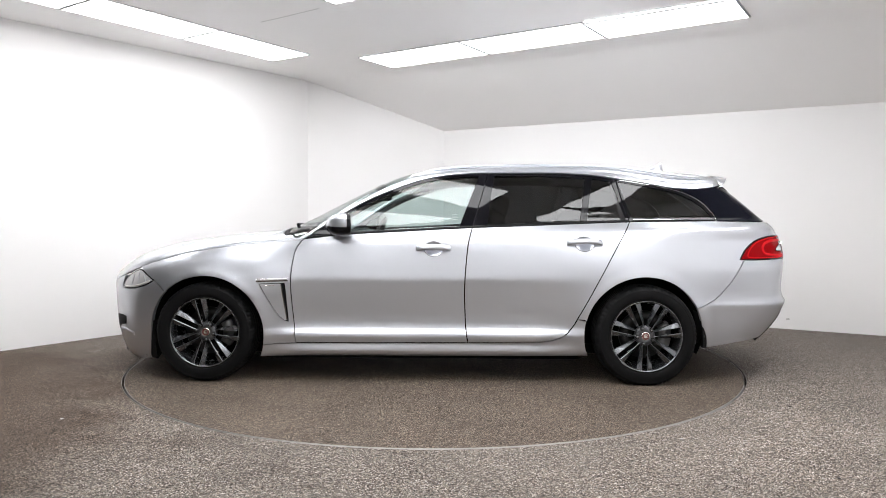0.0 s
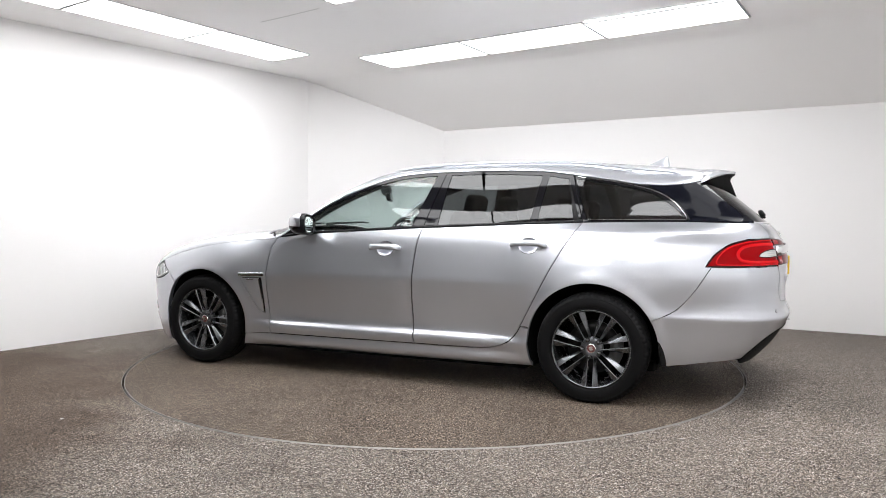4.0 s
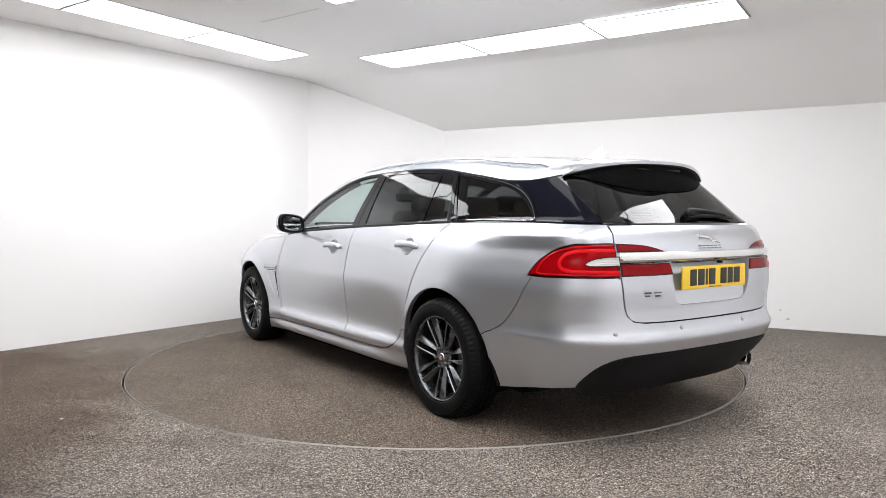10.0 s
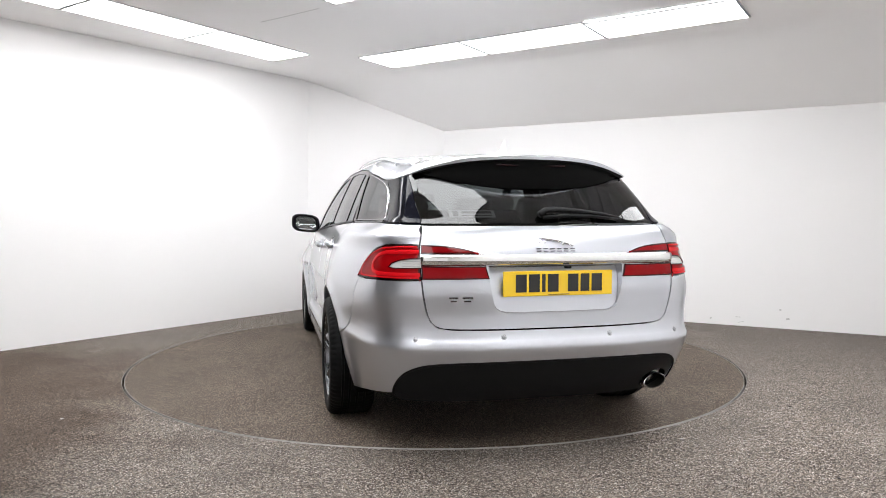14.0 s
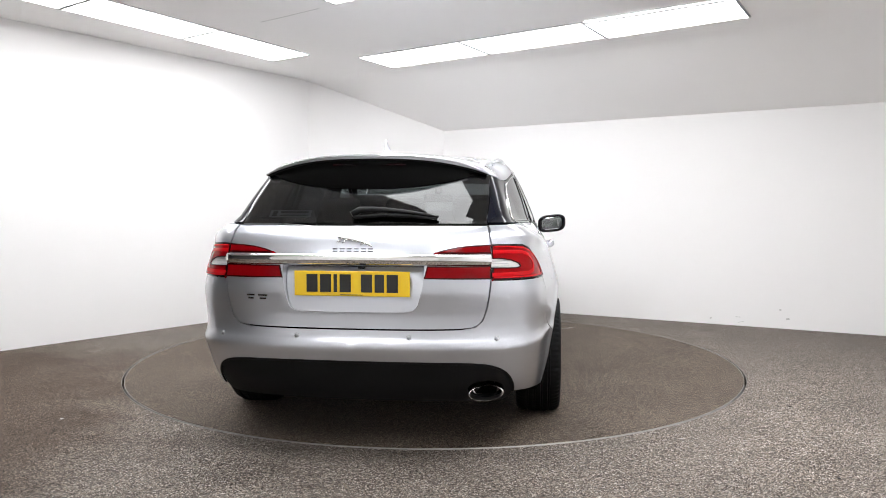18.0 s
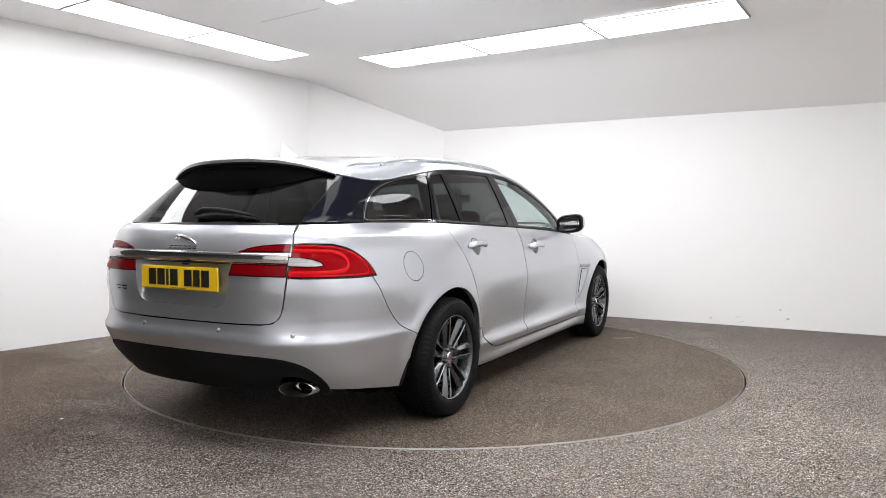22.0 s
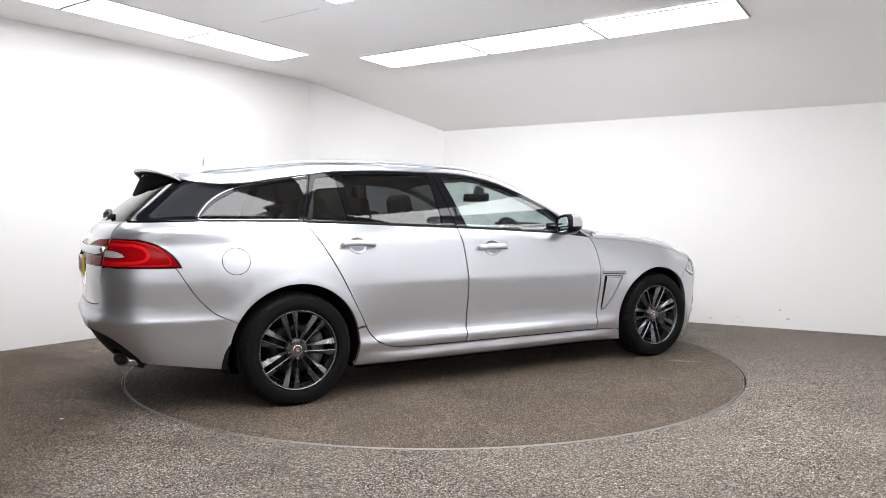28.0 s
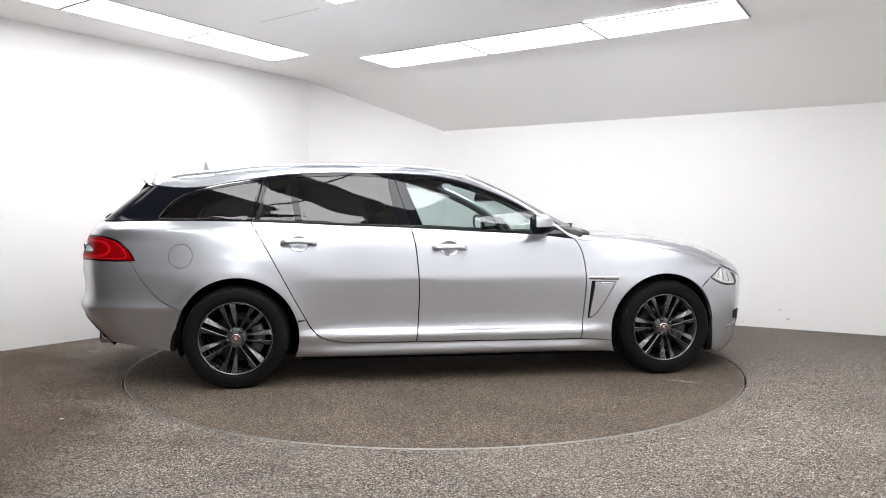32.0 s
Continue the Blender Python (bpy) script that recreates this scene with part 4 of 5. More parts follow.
    prism([(-1.90, 0.56), (-2.20, 0.52), (-2.28, 0.42), (-2.28, -0.42), (-2.20, -0.52), (-1.90, -0.56)], 0.05, pose(0, 0, 0.252), bm=bm)
    part("underbody", bm, M_UNDER, car, "dark underbody", smooth=False)
    return doors, gate, roof


def fill_in(line, step=0.012):
    """The same open line with points no further apart than step, so that a strip follows the skin."""
    out = [tuple(line[0])]
    for a, b in zip(line, line[1:]):
        n = max(1, math.ceil(math.dist(a, b) / step))
        out += [(a[0] + (b[0] - a[0]) * k / n, a[1] + (b[1] - a[1]) * k / n) for k in range(1, n + 1)]
    return out


def build_tail_lamp(car, loop, side):
    kw = dict(side=side)
    lamp = panel("tail_lamp", skin, loop, M_DARKRED, car, "red wrap-round tail lamp with a clear reversing light", lift=0.001, thick=0.014, **kw)
    inner = shrink(tidy(loop, 0.02), 0.008)
    insert = R([(0.603, 0.915), (0.605, 0.875), (0.68, 0.872)]) + S([(-2.372, 0.872), (-2.352, 0.877), (-2.360, 0.893), (-2.385, 0.907)]) + R([(0.65, 0.914)])
    panel("red_lens", skin, [tuple(p) for p in inner], M_DEEPRED, lamp, "red lens", holes=[insert], lift=0.004, gap=0.0005, thick=0.004, step=0.016, **kw)
    panel("reversing_light", skin, insert, M_CLEAR, lamp, "clear reversing light", lift=0.0025, gap=0.001, thick=0.006, step=0.012, **kw)
    guide = R([(0.612, 0.944), (0.68, 0.943)]) + S(spline([(-2.31, 0.940), (-2.265, 0.922), (-2.245, 0.89), (-2.262, 0.858), (-2.31, 0.846)], 5)) + R([(0.68, 0.845), (0.612, 0.845)])
    strip("light_guide", skin, fill_in(guide), 0.017, M_RED, lamp, "brighter red light guide", lift=0.0052, thick=0.0022, side=side)
    outer = R([(0.618, 0.9665), (0.68, 0.966)]) + S(spline([(-2.29, 0.959), (-2.21, 0.931), (-2.16, 0.892), (-2.135, 0.845), (-2.16, 0.831), (-2.28, 0.830)], 5)) + R([(0.67, 0.832), (0.618, 0.833)])
    strip("edge_guide", skin, fill_in(outer), 0.007, M_RED, lamp, "thin bright red edge guide", lift=0.0052, thick=0.0016, side=side)
    ring = [tuple(p) for p in tidy(insert, 0.012)]
    strip("insert_edge", skin, ring + ring[:2], 0.005, M_DARKRED, lamp, "dark edge round the reversing light", lift=0.005, thick=0.003, side=side)
    for zz in (0.882, 0.893, 0.904):
        strip("insert_rib", skin, fill_in(R([(0.610, zz), (0.645, zz), (0.68, zz)]) + S([(-2.40, zz)])), 0.002, M_SENSOR, lamp, "fine grey rib", lift=0.003, thick=0.0012, side=side)
    # two inner lamps on the tailgate, above and below the bright bar
    for name, pts in (("inner_lamp", spline([(0.353, 0.9355), (0.40, 0.953), (0.46, 0.966), (0.53, 0.973)], 4) + [(0.603, 0.976), (0.606, 0.9355)]),
                      ("inner_lamp", [(0.318, 0.828), (0.332, 0.8845), (0.606, 0.8845), (0.606, 0.825), (0.45, 0.826)])):
        loop2 = R(pts)
        il = panel(name, skin, loop2, M_DARKRED, car, "dark red inner lamp on the tailgate", lift=0.005, thick=0.012, step=0.015, gap=0.0005, **kw)
        panel("red_lens", skin, [tuple(p) for p in shrink(tidy(loop2, 0.015), 0.007)], M_INNERRED, il, "red lens", lift=0.0068, thick=0.002, step=0.015, gap=0, **kw)


def build_headlamp(car, loop, side):
    # bright moulded bowl behind a clear cover, with a dark seal round it
    kw = dict(side=side)
    head = panel("headlamp", skin, loop, M_SEAL, car, "clear headlamp with bright reflectors and a dark seal", lift=-0.004, thick=0.012, gap=0.0, **kw)
    bowl = [tuple(p) for p in shrink(tidy(loop, 0.012), 0.009)]
    panel("reflector_bowl", skin, bowl, M_LAMPBODY, head, "bright moulded reflector bowl", lift=-0.002, thick=0.003, gap=0.0, step=0.014, **kw)
    for (x0, z0), (x1, z1), w in (((1.868, 0.662), (1.880, 0.704), 0.005), ((1.925, 0.648), (1.925, 0.722), 0.007), ((1.985, 0.642), (1.965, 0.712), 0.005)):
        strip("reflector_rib", skin, S([(x0, z0), ((x0 + x1) / 2, (z0 + z1) / 2), (x1, z1)]), w, M_SENSOR, head, "grey reflector rib", lift=-0.0015, thick=0.004, side=side)
    strip("running_light", skin, S(spline([(1.835, 0.672), (1.88, 0.652), (1.96, 0.632), (2.04, 0.626)], 5)), 0.011, M_CLEAR, head, "white running-light strip", lift=-0.0015, thick=0.005, side=side)


def build_vent(car, side):
    kw = dict(side=side)
    vent = panel("wing_vent", skin, S(VENT), M_TRIM, car, "wing vent with a dark slot under a bright blade", lift=-0.019, gap=-0.003, thick=0, **kw)
    inner = S([(1.080, 0.655), (0.945, 0.657), (0.939, 0.62), (0.909, 0.412), (0.925, 0.412), (0.958, 0.441), (0.990, 0.486), (1.03, 0.556)])
    panel("vent_panel", skin, inner, M_PAINT, vent, "silver vent panel", lift=-0.006, thick=0.012, gap=0.001, **kw)
    # dark strip along the panel's rear edge paints in the slot's shade
    strip("slot_shade", skin, S([(0.9415, 0.650), (0.9335, 0.60), (0.9195, 0.50), (0.907, 0.414)]), 0.005, M_TRIM, vent, "dark strip painting in the vent slot's shade", lift=-0.018, thick=0.0155, side=side, round_=False)
    strip("vent_edge", skin, S([(0.943, 0.652), (0.935, 0.60), (0.921, 0.50), (0.908, 0.412)]), 0.006, M_CHROME, vent, "thin bright vent edge", lift=-0.006, side=side)
    strip("blade", skin, S([(1.100, 0.680), (1.05, 0.681), (0.98, 0.683), (0.895, 0.685)]), 0.024, M_BLADE, vent, "bright metal blade", lift=0.001, thick=0.010, side=side)
    strip("badge", skin, S([(1.045, 0.645), (0.985, 0.646)]), 0.006, M_CHROME, vent, "tiny bright badge bar", lift=-0.006, thick=0.002, side=side)


def build_handle(door, x, z, side):
    # dished cup behind the grip
    loop = np.array(S(cup_outline(x, z - 0.004)))
    cen = loop.mean(0)
    bm = bmesh.new()
    rows = []
    for k, dep in ((1.02, 0.0), (0.96, 0.003), (0.85, 0.007), (0.65, 0.011), (0.35, 0.013)):
        uv = cen + (loop - cen) * k
        p, n = skin(uv[:, 0], uv[:, 1]), normals_of(skin, uv[:, 0], uv[:, 1])
        q = (p - n * dep) * [1, side, 1]
        rows.append([bm.verts.new(v) for v in q])
    for a, b in zip(rows, rows[1:]):
        for i in range(len(a)):
            j = (i + 1) % len(a)
            bm.faces.new((a[i], a[j], b[j], b[i]))
    bm.faces.new(rows[-1])
    bmesh.ops.recalc_face_normals(bm, faces=bm.faces[:])
    part("handle_cup", bm, M_PAINT, door, "dished silver handle cup")
    # grip
    us = np.linspace(-x - 0.116, -x + 0.116, 25)
    zs = z + 0.004 - 0.006 * ((us + x) / 0.115) ** 2
    p, n = skin(us, zs), normals_of(skin, us, zs)
    t = np.clip(1 - np.abs((us + x) / 0.116), 0, 1)
    off = 0.010 + 0.026 * np.minimum(1, t * 3.5) ** 0.6
    bm = bmesh.new()
    rows = []
    for i in range(len(us)):
        w = 0.0185 * min(1, 0.62 + t[i] * 6)
        c = p[i] + n[i] * off[i]
        ring = []
        for k in range(14):
            a = 2 * math.pi * k / 14
            ca, sa = math.cos(a), math.sin(a)
            ring.append(bm.verts.new((c + (np.array([0, 0, 1]) - n[i] * 0.35) * w * np.sign(sa) * abs(sa) ** 0.7 + (n[i] * 0.95 + np.array([0, 0, 0.33])) * 0.011 * np.sign(ca) * abs(ca) ** 0.7) * [1, side, 1]))
        rows.append(ring)
    for r0, r1 in zip(rows, rows[1:]):
        for k in range(14):
            bm.faces.new((r0[k], r0[(k + 1) % 14], r1[(k + 1) % 14], r1[k]))
    bm.faces.new(rows[0])
    bm.faces.new(rows[-1])
    # feet of the grip
    for e in (3, 21):
        c = p[e] + n[e] * 0.008
        box_bm(0.028, 0.03, 0.022, Matrix.Translation(Vector(c * [1, side, 1])), 0.006, bm=bm)
    bmesh.ops.recalc_face_normals(bm, faces=bm.faces[:])
    part("door_handle", bm, M_PAINT, door, "silver pull handle")


# ---- wheels ----
def build_wheel(car, x, side, turn):
    """The outer face looks along the local +y."""
    w = new("wheel")
    w.parent = car
    w["label"] = "gunmetal seven-twin-spoke alloy wheel with a black tyre"
    w.matrix_basis = pose(x, side * (0.822 if x < 0 else 0.797), 0.322 if x < 0 else 0.330, 0, 0, 0 if side > 0 else 180)
    rings = [(0.232, -0.110), (0.240, -0.118), (0.285, -0.122), (0.310, -0.117), (0.322, -0.104), (0.3285, -0.088)]
    for g in (-0.058, -0.02, 0.02, 0.058):
        rings += [(0.3315, g - 0.007), (0.3245, g - 0.005), (0.3245, g + 0.005), (0.3315, g + 0.007)]
    rings += [(0.3285, 0.088), (0.322, 0.104), (0.310, 0.117), (0.300, 0.1205), (0.298, 0.1195), (0.286, 0.1225), (0.262, 0.1235), (0.258, 0.1225), (0.244, 0.1185), (0.236, 0.108), (0.232, 0.100)]
    bm = bmesh.new()
    seg, rows = 216, []
    for r, o in rings:
        row = []
        for i in range(seg):
            rr = r
            if i % 3 == 0 and 0.083 < abs(o) < 0.118 and r > 0.305:
                rr = r - 0.0045
            if i % 3 == 0 and r > 0.33 and abs(o) < 0.06 and abs(o) > 0.012:
                rr = r - 0.002
            a = 2 * math.pi * i / seg
            row.append(bm.verts.new((rr * math.cos(a), o, rr * math.sin(a))))
        rows.append(row)
    for a, b in zip(rows, rows[1:]):
        for i in range(seg):
            bm.faces.new((a[i], b[i], b[(i + 1) % seg], a[(i + 1) % seg]))
    bmesh.ops.recalc_face_normals(bm, faces=bm.faces[:])
    tyre = part("tyre", bm, M_RUBBER, w, "black road tyre with a grooved tread")
    tyre.data.set_sharp_from_angle(angle=radians(35))
    rim = lathe([(0.2335, 0.098), (0.2345, 0.108), (0.2325, 0.1115), (0.228, 0.111), (0.2235, 0.104), (0.219, 0.085), (0.214, 0.05), (0.205, 0.02), (0.200, -0.10)], 96)
    bmesh.ops.recalc_face_normals(rim, faces=rim.faces[:])
    part("rim", rim, M_RIM, w, "gunmetal rim")
    # seven spokes, each of two blades with a slot between
    for i in range(7):
        ang = radians(180 - (turn + i * 360 / 7))
        er, et = Vector((math.cos(ang), 0, math.sin(ang))), Vector((-math.sin(ang), 0, math.cos(ang)))
        bm = bmesh.new()
        for sgn in (-1, 1):
            rows = []
            for r, lo_, hi_, yt, dep in ((0.052, 0.0125, 0.0215, 0.078, 0.03), (0.080, 0.0145, 0.0285, 0.082, 0.034), (0.11, 0.0155, 0.0350, 0.088, 0.034), (0.16, 0.0165, 0.0450, 0.098, 0.032), (0.20, 0.0172, 0.0520, 0.104, 0.028), (0.2265, 0.0175, 0.0560, 0.105, 0.02)):
                o, c, hw = er * r, (lo_ + hi_) / 2, (hi_ - lo_) / 2
                # the inner edge stands proud, the outer falls away
                prof = ((c - hw, yt - 0.004), (c - hw + 0.0034, yt), (c + hw - 0.004, yt - 0.009 - 0.16 * hw), (c + hw, yt - 0.015 - 0.2 * hw), (c + hw * 0.8, yt - dep), (c - hw, yt - dep))
                rows.append([bm.verts.new(o + et * (sgn * a) + Vector((0, y, 0))) for a, y in prof])
            for r0, r1 in zip(rows, rows[1:]):
                for k in range(6):
                    # inner bevel takes a lighter metal, painting in the glint along it
                    bm.faces.new((r0[k], r0[(k + 1) % 6], r1[(k + 1) % 6], r1[k])).material_index = 1 if k == 0 else 0
            bm.faces.new(rows[0])
            bm.faces.new(rows[-1])
        bmesh.ops.recalc_face_normals(bm, faces=bm.faces[:])
        sp = part("spoke", bm, (M_RIM, M_EDGEGLINT), w)
        sp.data.set_sharp_from_angle(angle=radians(28))
    hub = lathe([(0.066, 0.040), (0.066, 0.062), (0.062, 0.070), (0.048, 0.0745), (0.033, 0.077), (0.028, 0.072)], 48)
    bmesh.ops.recalc_face_normals(hub, faces=hub.faces[:])
    part("hub", hub, M_HUB, w, "dark gunmetal wheel hub")
    for i in range(5):
        a = radians(turn + 54 + 72 * i)
        nut = lathe([(0.0150, 0.064), (0.0150, 0.073), (0.0125, 0.075), (0.0120, 0.088), (0.0085, 0.0935), (0.0005, 0.095)], 16)
        bmesh.ops.translate(nut, vec=(0.053 * math.cos(a), 0, 0.053 * math.sin(a)), verts=nut.verts)
        bmesh.ops.recalc_face_normals(nut, faces=nut.faces[:])
        part("wheel_nut", nut, M_NUT, w, "dark wheel nut")
    cap = lathe([(0.0285, 0.072), (0.0285, 0.083), (0.0265, 0.086), (0.0235, 0.0865)], 40)
    bmesh.ops.recalc_face_normals(cap, faces=cap.faces[:])
    cap = part("centre_cap", cap, M_CHROME, w, "round centre cap with a red disc")
    face = lathe([(0.0236, 0.0862), (0.013, 0.0872), (0.0005, 0.0876)], 40)
    bmesh.ops.recalc_face_normals(face, faces=face.faces[:])
    part("cap_disc", face, M_CAPRED, w, "dull red disc")
    blob = prism(arc(0, 0, 0.013, 200, 520, 14) + [(0.004, -0.006)], 0.0015, pose(0, 0.0872, 0, -90))
    part("cap_emblem", blob, M_CHROME, w, "plain bright emblem shape", smooth=False)
    disc = lathe([(0.07, 0.0), (0.07, 0.012), (0.158, 0.012), (0.158, -0.012), (0.07, -0.012)], 64)
    bmesh.ops.recalc_face_normals(disc, faces=disc.faces[:])
    part("brake_disc", disc, M_DISC, w, "iron brake disc")
    cal = bmesh.new()
    outer, inner_ = arc(0, 0, 0.176, 150, 215, 10), arc(0, 0, 0.105, 215, 150, 10)
    prism(outer + inner_, 0.075, pose(0, 0.045, 0, 90), 0.006, bm=cal)
    part("brake_caliper", cal, M_CALIPER, w, "grey brake caliper")
    drum = lathe([(0.205, -0.10), (0.15, -0.105), (0.0005, -0.105)], 48)
    part("inner_barrel", drum, M_UNDER, w, "dark inner barrel")
    return w


# ---- other outside parts ----
def build_mirror(car, side):
    bm = bmesh.new()
    # rounded shell, flat to the rear
    rows = []
    prof = [(-0.058, 0.90), (-0.050, 0.985), (-0.03, 1.0), (0.0, 0.985), (0.03, 0.93), (0.055, 0.82), (0.078, 0.63), (0.092, 0.40), (0.098, 0.12)]
    for dx, k in prof:
        ring = []
        for i in range(36):
            a = 2 * math.pi * i / 36
            ca, sa = math.cos(a), math.sin(a)
            y = 0.115 * k * np.sign(ca) * abs(ca) ** 0.62
            z = 0.074 * k * np.sign(sa) * abs(sa) ** 0.66
            ring.append(bm.verts.new((0.535 + dx - 0.20 * y - 0.04 * abs(y), side * (0.945 + y), 1.045 + z + 0.10 * y)))
        rows.append(ring)
    for r0, r1 in zip(rows, rows[1:]):
        for i in range(36):
            f = bm.faces.new((r0[i], r0[(i + 1) % 36], r1[(i + 1) % 36], r1[i]))
            if r0 in rows[:2] or f.calc_center_median().z < 1.030 + 0.1 * (abs(f.calc_center_median().y) - 0.945):
                f.material_index = 1
    bm.faces.new(rows[-1])
    bmesh.ops.recalc_face_normals(bm, faces=bm.faces[:])
    mir = part("door_mirror", bm, (M_PAINT, M_BLACK), car, "silver-capped door mirror with a black base")
    glass_bm = bmesh.new()
    ring = []
    for i in range(36):
        a = 2 * math.pi * i / 36
        ca, sa = math.cos(a), math.sin(a)
        y, z = 0.086 * np.sign(ca) * abs(ca) ** 0.62, 0.053 * np.sign(sa) * abs(sa) ** 0.66
        ring.append(glass_bm.verts.new((0.535 - 0.053 - 0.20 * y - 0.04 * abs(y), side * (0.945 + y), 1.045 + z + 0.10 * y)))
    glass_bm.faces.new(ring)
    part("mirror_glass", glass_bm, M_MIRROR, mir, "mirror glass", smooth=False)
    rim = bmesh.new()
    loops = []
    for k, dx in ((1.0, -0.058), (0.82, -0.060), (0.80, -0.050)):
        row = []
        for i in range(36):
            a = 2 * math.pi * i / 36
            ca, sa = math.cos(a), math.sin(a)
            y, z = 0.115 * 0.9 * k / 0.9 * 0.9 * np.sign(ca) * abs(ca) ** 0.62, 0.074 * k * 0.9 * np.sign(sa) * abs(sa) ** 0.66
            row.append(rim.verts.new((0.535 + dx - 0.20 * y - 0.04 * abs(y), side * (0.945 + y), 1.045 + z + 0.10 * y)))
        loops.append(row)
    for r0, r1 in zip(loops, loops[1:]):
        for i in range(36):
            rim.faces.new((r0[i], r0[(i + 1) % 36], r1[(i + 1) % 36], r1[i]))
    bmesh.ops.recalc_face_normals(rim, faces=rim.faces[:])
    part("mirror_rim", rim, M_BLACK, mir, "black mirror rim")
    arm = tube([(0.60, side * 0.815, 0.985), (0.58, side * 0.86, 0.995), (0.56, side * 0.905, 1.005), (0.545, side * 0.94, 1.012)], [0.030, 0.026, 0.028, 0.032], 12, flat=0.6)
    part("mirror_arm", arm, M_BLACK, mir, "black mirror arm")


def build_spoiler(car):
    bm = bmesh.new()
    ys = np.linspace(-0.572, 0.572, 49)
    upper, lower = [], []
    for y in ys:
        k = abs(y) / 0.572
        xt, zt = -2.222 + 0.167 * k ** 2, 1.393 - 0.078 * k ** 3
        x0 = -2.045
        q = top(np.full(60, x0), np.linspace(0, 1, 60))
        z0 = float(np.interp(abs(y), q[::-1, 1], q[::-1, 2]))
        row = []
        for s in (0, 0.3, 0.6, 0.85, 1.0):
            x = x0 + (xt - x0) * s
            row.append((x, y, z0 + 0.001 + (zt - z0) * s + 0.006 * math.sin(math.pi * s) * (1 - k ** 4)))
        upper.append(row)
        th = 0.014 * (1 - 0.65 * k ** 4)
        lower.append([(xt + 0.004, y, zt - th), (xt + 0.06 - 0.03 * k, y * 0.985, zt - 0.038 + 0.026 * k ** 4), (x0 + 0.02, y * 0.97, zt - 0.075 + 0.06 * k ** 3)])
    V = [[bm.verts.new(p) for p in u] for u in upper]
    L = [[bm.verts.new(p) for p in l] for l in lower]
    for i in range(len(ys) - 1):
        for k in range(4):
            bm.faces.new((V[i][k], V[i][k + 1], V[i + 1][k + 1], V[i + 1][k]))
        f = bm.faces.new((V[i][4], L[i][0], L[i + 1][0], V[i + 1][4]))
        f.material_index = 0
        for k in range(2):
            f = bm.faces.new((L[i][k], L[i][k + 1], L[i + 1][k + 1], L[i + 1][k]))
            f.material_index = 1
    for i in (0, -1):
        bm.faces.new([*V[i], *L[i]])
    bmesh.ops.recalc_face_normals(bm, faces=bm.faces[:])
    sp = part("roof_spoiler", bm, (M_PAINT, M_TRIM), car, "silver roof spoiler with a black underside")
    sp.data.set_sharp_from_angle(angle=radians(40))
    # black underside skirt over the tail window's top, deepened to include its reflection
    sk = bmesh.new()
    rows = []
    for y in np.linspace(-0.520, 0.520, 41):
        k = abs(y) / 0.572
        xt, zt = -2.222 + 0.167 * k ** 2, 1.393 - 0.078 * k ** 3
        zl = 1.236 + 0.094 * k ** 2.4
        xl = float(skin(u_of_y(abs(y), zl), zl)[0])
        rows.append([sk.verts.new((xt + 0.018, y, zt - 0.022 + 0.014 * k ** 4)), sk.verts.new((xt + 0.035, y, zt - 0.05 + 0.035 * k ** 3)), sk.verts.new((xl - 0.004, y, zl)), sk.verts.new((xl + 0.012, y, zl - 0.004))])
    for r0, r1 in zip(rows, rows[1:]):
        for k in range(3):
            sk.faces.new((r0[k], r0[k + 1], r1[k + 1], r1[k]))
    bmesh.ops.recalc_face_normals(sk, faces=sk.faces[:])
    part("spoiler_skirt", sk, M_UNDER, sp, "black spoiler skirt, deepened by its reflection in the glass")
    brake = box_bm(0.006, 0.36, 0.010, pose(-2.186, 0, 1.352), 0.002)
    part("brake_light", brake, M_DARKLENS, sp, "slim dark high-level brake light")


